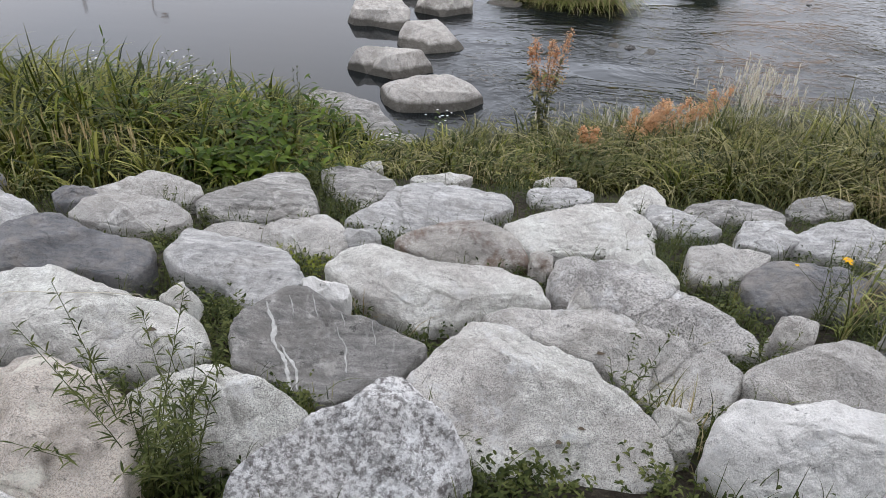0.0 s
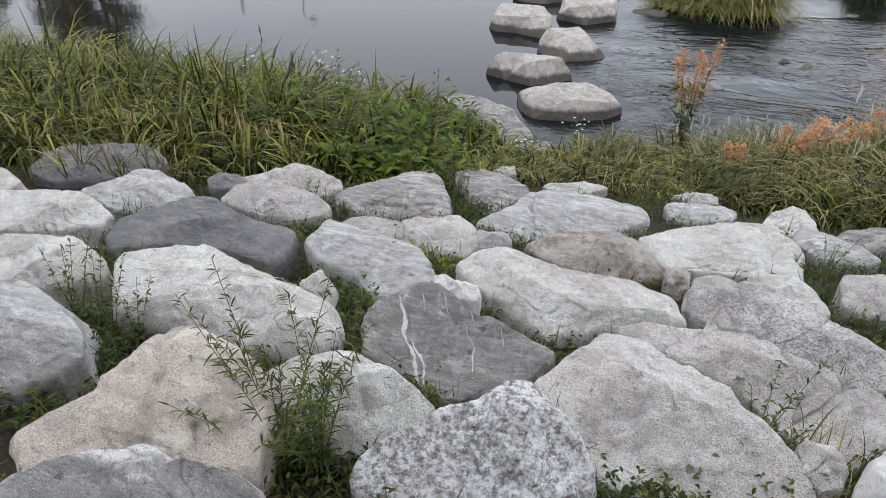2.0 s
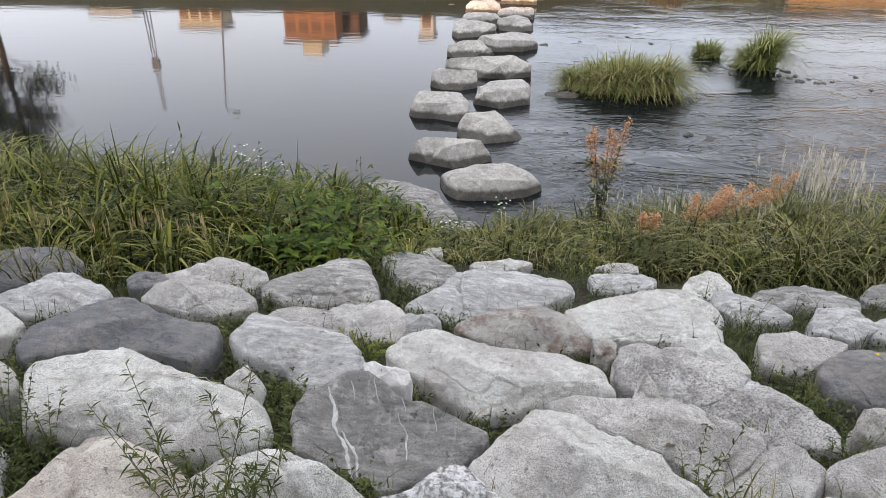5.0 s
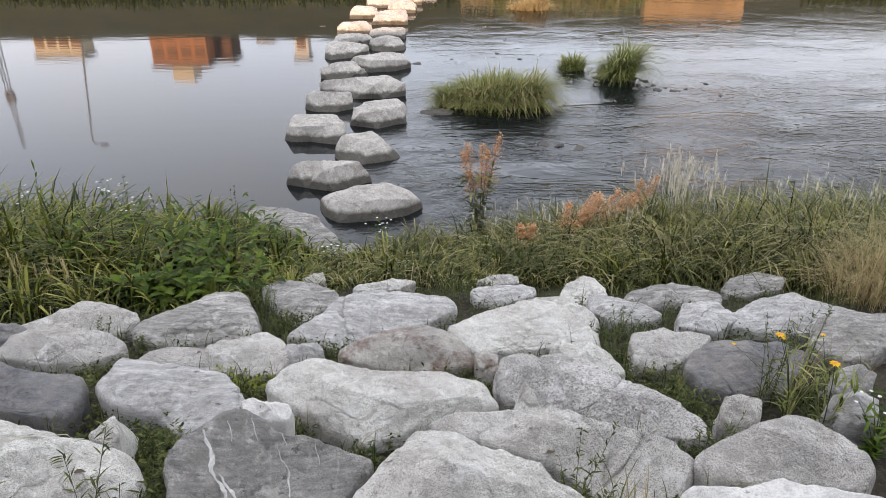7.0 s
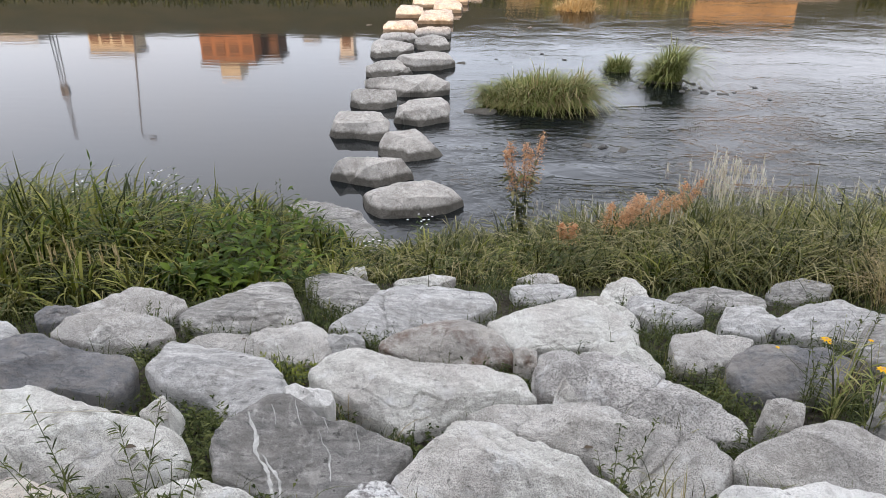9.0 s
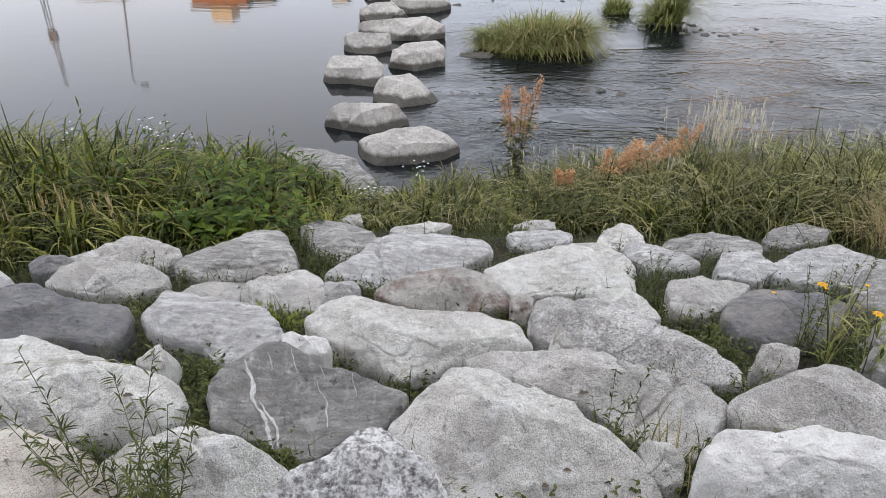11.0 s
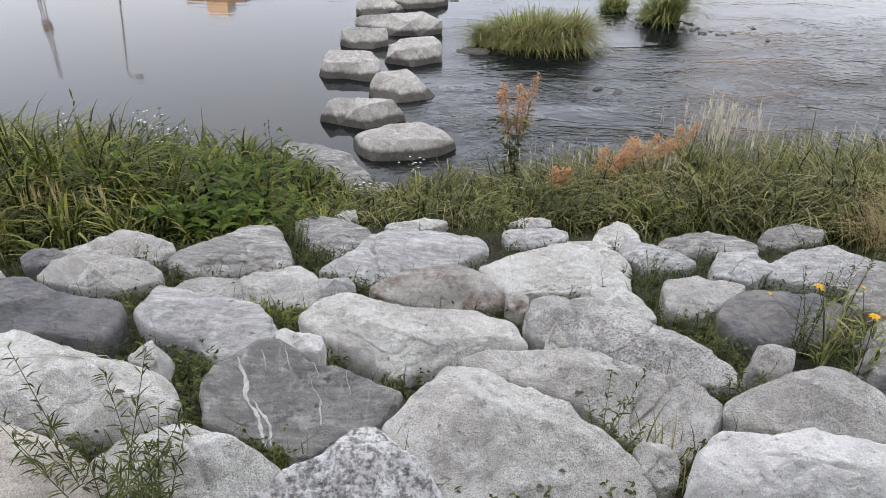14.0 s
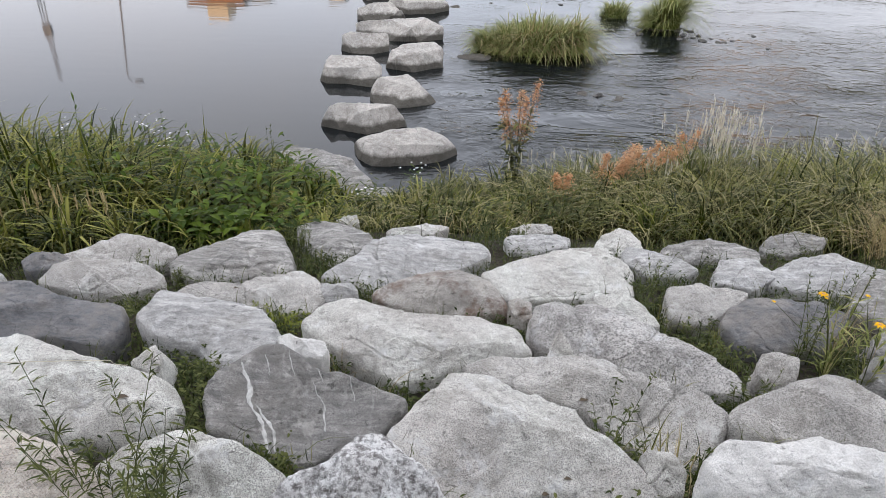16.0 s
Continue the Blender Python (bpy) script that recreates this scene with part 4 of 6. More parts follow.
stepping_stone(-0.883, 9.638, 0.200, 306, [(-179, 0.487, -0.180), (-111, 0.227, -0.200), (-34, 0.362, -0.200), (-6, 0.590, -0.180), (-4, 0.588, -0.030), (38, 0.447, 0.000), (137, 0.199, 0.000), (174, 0.574, -0.120), (175, 0.547, -0.020)], [(-0.424, -0.141, -0.040), (0.188, -0.198, -0.030), (0.488, -0.153, -0.040)])
stepping_stone(-1.227, 10.600, 0.190, 307, [(-174, 0.300, -0.040), (-161, 0.313, -0.170), (-143, 0.258, -0.190), (-22, 0.125, -0.190), (-20, 0.314, -0.020), (12, 0.369, -0.160), (55, 0.249, -0.000), (124, 0.196, -0.000)], [(-0.150, -0.216, -0.030), (0.219, -0.201, -0.040)])
stepping_stone(-0.702, 11.138, 0.190, 308, [(-174, 0.396, -0.160), (-122, 0.333, -0.190), (-47, 0.301, -0.190), (2, 0.438, -0.170), (6, 0.439, -0.090), (29, 0.369, -0.010), (79, 0.276, -0.000), (176, 0.474, -0.090), (179, 0.407, -0.020)], [(-0.138, -0.194, -0.030), (0.290, -0.122, -0.040)])
stepping_stone(-1.337, 12.025, 0.180, 309, [(-147, 0.360, -0.160), (-120, 0.409, -0.180), (-63, 0.229, -0.180), (4, 0.385, -0.020), (20, 0.398, -0.160), (42, 0.230, 0.000), (126, 0.387, 0.000), (157, 0.328, -0.020)], [(-0.174, -0.156, -0.040), (0.286, -0.103, -0.040)])
stepping_stone(-0.685, 12.503, 0.180, 310, [(-151, 0.271, -0.180), (-93, 0.262, -0.180), (-22, 0.319, -0.180), (9, 0.318, -0.120), (25, 0.237, -0.010), (88, 0.270, 0.000), (167, 0.322, -0.150), (176, 0.269, -0.020)], [(-0.108, -0.215, -0.030), (0.201, -0.180, -0.050)])
far_step(-1.312, 12.919, 0.146, 67, [(-85, 0.153), (-18, 0.321), (85, 0.166), (157, 0.277)])
far_step(-1.329, 13.969, 0.146, 68, [(-94, 0.239), (16, 0.287), (104, 0.270), (171, 0.326)])
far_step(-0.708, 13.434, 0.146, 69, [(-84, 0.170), (1, 0.330), (95, 0.182), (161, 0.298)])
far_step(-1.302, 15.733, 0.146, 70, [(-90, 0.357), (14, 0.260), (90, 0.424), (174, 0.266)])
far_step(-0.718, 15.069, 0.146, 71, [(-90, 0.348), (4, 0.316), (97, 0.379), (169, 0.318)])
far_step(-1.009, 17.141, 0.146, 72, [(-96, 0.455), (-89, 0.437), (8, 0.359), (81, 0.477), (173, 0.352)])
far_step(-0.564, 16.417, 0.146, 73, [(-88, 0.366), (-0, 0.325), (74, 0.378), (173, 0.300)])
far_step(-0.795, 18.168, 0.146, 74, [(-87, 0.360), (9, 0.312), (78, 0.405), (171, 0.295)])
far_step(-0.385, 17.442, 0.146, 75, [(-90, 0.333), (3, 0.280), (79, 0.364), (170, 0.268)])
far_step(-0.591, 19.258, 0.146, 76, [(-91, 0.456), (-90, 0.451), (4, 0.337), (57, 0.441), (171, 0.307)])
far_step(-0.035, 18.902, 0.146, 77, [(-92, 0.370), (1, 0.275), (123, 0.332), (164, 0.293)])
far_step(-0.385, 20.740, 0.146, 78, [(-88, 0.347), (3, 0.309), (90, 0.387), (168, 0.298)])
far_step(0.054, 20.632, 0.146, 79, [(-90, 0.416), (1, 0.237), (90, 0.495), (166, 0.230)])
# stones lying in the riffle: x, y, half width, seed
for x, y, w, seed in [
    (1.26, 7.58, 0.083, 80),
    (1.41, 7.54, 0.064, 81),
    (1.61, 7.43, 0.107, 82),
    (3.97, 7.89, 0.094, 83),
    (-0.14, 11.37, 0.156, 84),
    (0.11, 8.76, 0.216, 85),
    (3.02, 10.31, 0.043, 86),
    (3.02, 9.93, 0.050, 87),
    (3.12, 9.78, 0.067, 88),
    (3.30, 9.75, 0.075, 89),
    (3.83, 10.18, 0.070, 90),
    (2.82, 9.84, 0.058, 91),
    (3.37, 9.72, 0.042, 92),
    (0.55, 13.45, 0.076, 93),
    (1.09, 14.41, 0.058, 94),
    (0.37, 11.69, 0.038, 95),
    (-2.03, 14.59, 0.071, 96),
    (2.33, 10.05, 0.067, 97),
    (1.44, 9.03, 0.052, 98),
    (2.93, 10.57, 0.062, 99),
    (3.07, 10.24, 0.052, 100),
    (3.12, 10.05, 0.038, 101),
    (3.25, 9.90, 0.038, 102),
    (3.51, 9.81, 0.038, 103),
    (2.92, 10.05, 0.042, 104),
    (3.87, 10.08, 0.039, 105),
    (2.89, 10.24, 0.052, 106),
    (1.36, 13.14, 0.037, 107),
    (0.80, 13.89, 0.045, 108),
    (1.45, 11.69, 0.043, 109),
    (1.13, 12.11, 0.039, 110),
    (3.86, 9.49, 0.033, 111)]:
    rnd = random.Random(seed)
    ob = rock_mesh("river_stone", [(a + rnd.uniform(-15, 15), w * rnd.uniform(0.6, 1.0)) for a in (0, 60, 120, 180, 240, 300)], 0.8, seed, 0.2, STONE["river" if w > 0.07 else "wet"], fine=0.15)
    ob.matrix_world = pose(x, y, 0.25 * w if w < 0.07 else 0.04 * w)
    tagged(ob, "small wet stone lying in the shallow riffle", "stone", "stones in the riffle")

bpy.context.view_layer.update()
DEPS = bpy.context.evaluated_depsgraph_get()


def surface(x, y):
    """Height of the boulders or the soil at a place."""
    hit, place, *_ = scene.ray_cast(DEPS, Vector((x, y, 4)), Vector((0, 0, -1)))
    return place.z if hit else ground_at(x, y)


def joint(x, y, reach=0.13):
    """The deepest spot near a place: the joint between two boulders."""
    best = None
    for d in (0, 0.35, 0.7, 1.0):
        for i in range(12 if d else 1):
            px, py = x + reach * d * math.cos(i * 0.5236), y + reach * d * math.sin(i * 0.5236)
            z = surface(px, py)
            score = z + FALL * py + 0.25 * d * reach
            if best is None or score < best[0]:
                best = (score, px, py, z)
    return best[1:]


# ---- plants ----
def blades(name, roots, mat, parent=None, levels=5):
    """Grass: rows of (x, y, z, azimuth, length, width, bend), each a tapering, arching blade."""
    verts, faces = [], []
    for x, y, z, a, ln, wd, bend in roots:
        ca, sa = math.cos(a), math.sin(a)
        i0 = len(verts)
        for j in range(levels):
            s = j / levels
            h, o = ln * (s - 0.62 * bend * s * s * s), ln * bend * 0.80 * s ** 1.9
            w = 0.5 * wd * (1 - s ** 2.2) ** 0.8 * (0.6 + 0.4 * min(1, s * 4))
            verts.append((x + ca * o - sa * w, y + sa * o + ca * w, z + h))
            verts.append((x + ca * o + sa * w, y + sa * o - ca * w, z + h))
        h, o = ln * (1 - 0.62 * bend), ln * bend * 0.80
        verts.append((x + ca * o, y + sa * o, z + h))
        for j in range(levels - 1):
            b = i0 + 2 * j
            faces.append((b, b + 1, b + 3, b + 2))
        b = i0 + 2 * (levels - 1)
        faces.append((b, b + 1, b + 2))
    return raw(name, verts, faces, mat, parent)


def leaves(name, rows, mat, parent=None):
    """Leaves: rows of (x, y, z, azimuth, rise, length, width), each folded along its rib and drooping to the tip."""
    verts, faces = [], []
    for x, y, z, a, rise, ln, wd in rows:
        ca, sa = math.cos(a), math.sin(a)
        i0 = len(verts)
        for s, w, fold in ((0, 0, 0), (0.3, 0.9, 1), (0.3, -0.9, 1), (0.62, 0.75, 1), (0.62, -0.75, 1), (1, 0, 0), (0.3, 0, 0), (0.62, 0, 0)):
            o = ln * s * math.cos(rise)
            h = ln * s * math.sin(rise) - 0.28 * ln * s * s + (0.14 * wd if fold else 0)
            q = 0.5 * wd * w
            verts.append((x + ca * o - sa * q, y + sa * o + ca * q, z + h))
        b = i0
        faces += [(b, b + 6, b + 1), (b, b + 2, b + 6), (b + 6, b + 7, b + 3, b + 1), (b + 2, b + 4, b + 7, b + 6), (b + 7, b + 5, b + 3), (b + 4, b + 5, b + 7)]
    return raw(name, verts, faces, mat, parent)


def stalk(name, points, radius, mat, parent=None):
    """A thin stem through a few points, thinner to its end."""
    verts, faces = [], []
    k = len(points)
    for j, p in enumerate(points):
        r = radius * (1 - 0.6 * j / max(1, k - 1))
        for i in range(5):
            verts.append((p[0] + r * math.cos(i * 1.2566), p[1] + r * math.sin(i * 1.2566), p[2]))
    for j in range(k - 1):
        for i in range(5):
            faces.append((j * 5 + i, j * 5 + (i + 1) % 5, j * 5 + 5 + (i + 1) % 5, j * 5 + 5 + i))
    return raw(name, verts, faces, mat, parent)


def tufts(rnd, count, spot, per, spread, length, width, bend, lean=0.6):
    """Roots of tufted grass. spot(rnd) gives x, y, and a scale of the height."""
    rows = []
    for _ in range(count):
        x, y, k = spot(rnd)
        main = rnd.uniform(0, 6.28)
        kk = k * rnd.uniform(0.75, 1.15)
        for _ in range(per):
            a, d = rnd.uniform(0, 6.28), spread * math.sqrt(rnd.random())
            px, py = x + d * math.cos(a), y + d * math.sin(a)
            az = a + rnd.gauss(0, 0.7) if rnd.random() < lean else main + rnd.gauss(0, 0.5)
            rows.append((px, py, ground_at(px, py) - 0.02 if py < 6 else -0.03, az, kk * length * rnd.uniform(0.55, 1.15), width * rnd.uniform(0.6, 1.25), min(1.35, max(0.15, rnd.gauss(bend, 0.25)))))
    return rows


GRASS_FROM = ([-9, -3.2, -2.4, -1.7, -1.0, -0.7, -0.2, 0.4, 1.0, 1.4, 1.9, 2.5, 9], [2.9, 2.95, 3.1, 3.42, 3.5, 3.95, 3.95, 4.0, 3.85, 3.85, 3.95, 3.6, 3.4])
GRASS_TO = ([-9, -1.5, -1.0, -0.75, -0.25, 0.1, 0.6, 9], [5.25, 5.2, 5.0, 4.5, 4.55, 5.0, 5.25, 5.35])


def strip(x0, x1, tall, front=0.55):
    """A spot on the grassy strip between boulders and river; lower growth along its near edge."""
    def spot(rnd):
        x = rnd.uniform(x0, x1)
        a, b = float(np.interp(x, *GRASS_FROM)), float(np.interp(x, *GRASS_TO))
        s = rnd.random()
        return x, a + (b - a) * s, tall(x) * (front + (1 - front) * min(1, s * 2.2))
    return spot


rnd = random.Random(11)
left_tall = lambda x: float(np.interp(x, [-6, -3.2, -2.4, -1.6, -1.2, -0.9, -0.7], [1.1, 1.08, 0.95, 0.78, 0.52, 0.36, 0.3]))
right_tall = lambda x: float(np.interp(x, [-0.7, -0.2, 0.2, 0.7, 1.1, 1.6, 2.2, 6], [0.30, 0.48, 0.52, 0.62, 0.75, 1.02, 1.0, 1.05]))
tagged(blades("grass", tufts(rnd, 470, strip(-6.2, -0.72, left_tall), 32, 0.09, 0.76, 0.018, 0.85), GREEN), "lush green arching grass along the river's edge", "grass", kind="stuff")
tagged(blades("grass", tufts(rnd, 120, strip(-6.2, -0.9, left_tall), 30, 0.12, 0.58, 0.007, 0.85), GREYGREEN), "thin paler grass between the lush blades", "grass", kind="stuff")
tagged(blades("grass", tufts(rnd, 470, strip(-0.75, 6.4, right_tall), 40, 0.10, 0.76, 0.0095, 0.95), GREYGREEN), "dense grey-green fine grass on the river bank", "grass", kind="stuff")
tagged(blades("grass", tufts(rnd, 230, strip(-0.75, 6.4, right_tall), 28, 0.10, 0.74, 0.013, 0.9), GREEN), "greener broad grass blades mixed in the bank", "grass", kind="stuff")
dry = lambda r: (lambda x: (x, float(np.interp(x, *GRASS_FROM)) + r.uniform(-0.05, 0.30), 0.6))(r.uniform(-5.5, 5))
# short blades coloured dark to deepen the shade inside both stretches of grass
tagged(blades("undergrowth", tufts(rnd, 420, strip(-6.2, -0.8, left_tall, 0.8), 30, 0.11, 0.36, 0.010, 0.7), UNDER), "dark blades low in the grass, coloured as its shade", "grass", kind="stuff")
tagged(blades("undergrowth", tufts(rnd, 460, strip(-0.75, 6.4, right_tall, 0.8), 30, 0.11, 0.36, 0.009, 0.75), UNDER), "dark blades low in the bank grass, coloured as shade", "grass", kind="stuff")
tagged(blades("dry_grass", tufts(rnd, 70, dry, 10, 0.10, 0.42, 0.004, 0.75), STRAW), "dead straw-coloured blades at the strip's near edge", "grass", kind="stuff")
straw_spot = lambda r: (r.uniform(2.2, 3.9), r.uniform(3.35, 4.05), 1.0)
tagged(blades("dry_grass", tufts(rnd, 75, straw_spot, 48, 0.12, 0.50, 0.004, 0.7), STRAW), "patch of bleached dry grass beside the boulders", "grass", kind="stuff")
slab_spot = lambda r: (r.uniform(-3.5, -2.3), r.uniform(2.75, 3.15), 0.8)
tagged(blades("grass", tufts(rnd, 26, slab_spot, 22, 0.09, 0.44, 0.010, 0.6), GREYGREEN), "grass tufts growing over the dark slab's edge", "grass", kind="stuff")
straw_left = lambda r: (r.uniform(-3.5, -2.2), r.uniform(2.75, 3.2), 0.7)
tagged(blades("dry_grass", tufts(rnd, 14, straw_left, 18, 0.09, 0.42, 0.005, 0.6), STRAW), "yellowing grass tufts round the dark slab", "grass", kind="stuff")


def leafy_bush(rnd, count, spot, ln, wd):
    rows = []
    for _ in range(count):
        x, y, h = spot(rnd)
        z0 = ground_at(x, y)
        n = rnd.randint(9, 16)
        lx, ly = rnd.gauss(0, 0.08), rnd.gauss(0, 0.08)
        for j in range(n):
            s = (j + 0.5) / n
            k = ln * (0.55 + 0.6 * math.sin(3.0 * s)) * rnd.uniform(0.7, 1.2)
            rows.append((x + lx * s, y + ly * s, z0 + h * s, j * 2.4 + rnd.uniform(-0.4, 0.4), rnd.uniform(0.0, 0.7), k, wd * k / ln))
    return rows


bush_spot = lambda r: (lambda x: (x, r.uniform(3.55, 4.95) if x > -1.5 else r.uniform(3.9, 4.9), r.uniform(0.2, 0.5) * (1.15 if x < -1.2 else 0.85)))(r.uniform(-2.5, -0.8))
tagged(leaves("foliage", leafy_bush(rnd, 120, bush_spot, 0.10, 0.030), LEAF), "thick broad-leaved green herbs among the grass", "herbs", kind="stuff")
low_spot = lambda r: (r.uniform(-1.75, -1.15), r.uniform(3.5, 3.75), r.uniform(0.12, 0.25))
tagged(leaves("foliage", leafy_bush(rnd, 50, low_spot, 0.10, 0.045), LEAF), "low trailing broad leaves over the boulders' edge", "herbs", kind="stuff")
mid_spot = lambda r: (r.uniform(-0.75, 0.5), r.uniform(3.95, 4.7), r.uniform(0.1, 0.28))
tagged(leaves("foliage", leafy_bush(rnd, 90, mid_spot, 0.06, 0.014), WEED), "small-leaved weeds in the short grass", "herbs", kind="stuff")
right_spot = lambda r: (r.uniform(0.2, 2.2), r.uniform(4.1, 4.7), r.uniform(0.15, 0.35))
tagged(leaves("foliage", leafy_bush(rnd, 80, right_spot, 0.09, 0.014), WEED), "narrow-leaved weeds in the bank grass", "herbs", kind="stuff")


def seed_stalks(name, rnd, count, spot, mat, label, tall=0.8, head=0.13):
    """Grass stalks with a narrow seed head."""
    rows = []
    for _ in range(count):
        x, y, k = spot(rnd)
        z, a, b, h = ground_at(x, y), rnd.uniform(0, 6.28), rnd.uniform(0.05, 0.3), tall * k * rnd.uniform(0.8, 1.1)
        rows.append((x, y, z, a, h, 0.0025, b))
        tx, ty, tz = x + math.cos(a) * h * b * 0.7, y + math.sin(a) * h * b * 0.7, z + h * (0.82 - 0.5 * b)
        for _ in range(5):
            rows.append((tx + rnd.gauss(0, 0.003), ty + rnd.gauss(0, 0.003), tz + rnd.uniform(-0.3, 0.5) * head, rnd.uniform(0, 6.28), head * rnd.uniform(0.45, 0.7), 0.007, rnd.uniform(0.05, 0.28)))
    return tagged(blades(name, rows, mat, levels=3), label, "grass", kind="stuff")


seed_stalks("seed_heads", rnd, 85, lambda r: (r.gauss(1.84, 0.13), r.uniform(4.85, 5.25), 1.0), SEED, "pale feathery seed heads standing above the grass", 0.86)
seed_stalks("seed_heads", rnd, 70, lambda r: (r.uniform(2.0, 5.5), r.uniform(4.7, 5.25), 1.0), SEED, "scattered pale seed heads above the grass", 0.74, 0.10)
seed_stalks("seed_heads", rnd, 40, lambda r: (r.uniform(-3.3, -1.9), r.uniform(3.2, 3.7), 0.6), STRAW, "drooping dry oat-like seed heads", 0.62, 0.12)
seed_stalks("seed_heads", rnd, 50, lambda r: (r.uniform(0.3, 1.7), r.uniform(4.6, 5.1), 0.8), SEED, "short greenish seed heads by the water", 0.62, 0.09)


def dock(x, y, height, stems, spread, rnd, label, low=True, lean=0.0):
    """A sorrel plant gone to rusty seed."""
    z = ground_at(x, y)
    root = tagged(empty("dock_plant", pose(x, y, z)), label, "dock")
    for i in range(stems):
        a = i * 2.4 + rnd.uniform(-0.3, 0.3)
        top = (lean + spread * math.cos(a), spread * math.sin(a) * 0.5, height * rnd.uniform(0.85, 1.05))
        pts = [(top[0] * s ** 1.4, top[1] * s ** 1.4, top[2] * s) for s in (0, 0.25, 0.5, 0.75, 1)]
        stalk("stem", pts, 0.004, RUST if not low else STEM, root)
        rows = []
        for j in range(290):
            s = 1 - 0.38 * rnd.random() ** 1.3
            wide = 0.05 * (1.12 - s) * 1.9 + 0.012
            rows.append((top[0] * s ** 1.4 + rnd.gauss(0, wide * 0.5), top[1] * s ** 1.4 + rnd.gauss(0, wide * 0.5), top[2] * s + rnd.gauss(0, 0.012), rnd.uniform(0, 6.28), rnd.uniform(-0.6, 1.0), rnd.uniform(0.012, 0.024), 0.011))
        tagged(leaves("seed_head", rows, RUST, root), "rusty orange seed head", kind="stuff")
        if low:
            rows = [(top[0] * s ** 1.4, top[1] * s ** 1.4, top[2] * s, rnd.uniform(0, 6.28), rnd.uniform(0, 0.8), rnd.uniform(0.06, 0.13), 0.026) for s in (rnd.uniform(0.05, 0.75) for _ in range(40))]
            tagged(leaves("foliage", rows, GREYGREEN, root), kind="stuff")
    return root


dock(0.38, 5.02, 0.90, 5, 0.13, rnd, "tall dock plant with orange seed heads by the water")
dock(0.92, 4.68, 0.50, 4, 0.12, rnd, "low dock plant with rusty plumes in the grass", False, 0.16)
dock(1.08, 4.82, 0.52, 4, 0.14, rnd, "leaning dock plant with rusty plumes in the grass", False, 0.26)
dock(0.66, 4.55, 0.38, 2, 0.05, rnd, "small rusty dock plant in the grass", False)
dock(1.46, 4.95, 0.60, 2, 0.06, rnd, "rusty dock plant beside pale seed heads", False, 0.14)


def flower(parent, x, y, z, r, petals, mat, name="flower_head"):
    """A daisy-like head of flat petals tilted to the light."""
    rows = [(x, y, z, i * 6.283 / petals, 0.30, r, r * 4.2 / petals) for i in range(petals)]
    ob = leaves(name, rows, mat, parent)
    return ob


def fleabane(x, y, height, heads, spread, rnd, label):
    z = ground_at(x, y)
    root = tagged(empty("fleabane", pose(x, y, z)), label, "wildflower")
    for i in range(heads):
        a, d = rnd.uniform(0, 6.28), spread * math.sqrt(rnd.random())
        hx, hy, hz = d * math.cos(a), d * math.sin(a), height * rnd.uniform(0.82, 1.05)
        if i % 2 == 0:
            stalk("stem", [(hx * s * s * 0.9, hy * s * s * 0.9, hz * s) for s in (0, 0.35, 0.7, 1)], 0.0022, STEM, root)
        flower(root, hx, hy, hz, 0.011 if y > 3 else 0.0075, 9, WHITE)
    rows = []
    for _ in range(70):
        s = rnd.random()
        rows.append((rnd.gauss(0, spread * 0.6) * s, rnd.gauss(0, spread * 0.6) * s, height * s * 0.95, rnd.uniform(0, 6.28), rnd.uniform(0.1, 0.9), rnd.uniform(0.04, 0.08), 0.012))
    tagged(leaves("foliage", rows, LEAF, root), kind="stuff")
    return root


fleabane(-2.20, 4.75, 0.60, 16, 0.13, rnd, "white daisy fleabane flowering above the grass")
fleabane(-2.02, 4.72, 0.54, 18, 0.13, rnd, "white daisy fleabane flowering above the herbs")
fleabane(-2.75, 4.72, 0.60, 7, 0.12, rnd, "sparse white fleabane at the water's edge")
fleabane(-0.36, 4.88, 0.33, 12, 0.10, rnd, "small white fleabane beside the first stepping stone")
fleabane(-0.68, 4.48, 0.22, 6, 0.07, rnd, "low white fleabane by the shore rock")
fleabane(1.37, 1.74, 0.22, 18, 0.09, rnd, "white fleabane among the boulders")


def weed(x, y, height, stems, rnd, label, mat=None, ln=0.05, wd=0.009, per=26, spread=0.35, name="weed", z=None):
    """An upright weed: several thin stems, each with narrow leaves all the way up."""
    z = ground_at(x, y) if z is None else z
    root = tagged(empty(name, pose(x, y, z)), label, "weed")
    rows = []
    for i in range(stems):
        a, lean = i * 2.4 + rnd.uniform(-0.5, 0.5), spread * rnd.uniform(0.2, 1.0)
        h = height * rnd.uniform(0.55, 1.0) if i else height
        tx, ty = math.cos(a) * lean * h, math.sin(a) * lean * h
        stalk("stem", [(tx * s ** 1.3, ty * s ** 1.3, h * s) for s in (0, 0.3, 0.6, 1)], 0.0012 + 0.0009 * height, STEM, root)
        for j in range(per):
            s = rnd.uniform(0.12, 1.0)
            k = ln * (1.15 - 0.6 * s) * rnd.uniform(0.6, 1.2)
            rows.append((tx * s ** 1.3, ty * s ** 1.3, h * s, rnd.uniform(0, 6.28), rnd.uniform(0.1, 1.0), k, wd * rnd.uniform(0.7, 1.2)))
    tagged(leaves("foliage", rows, mat or WEED, root), kind="stuff")
    return root


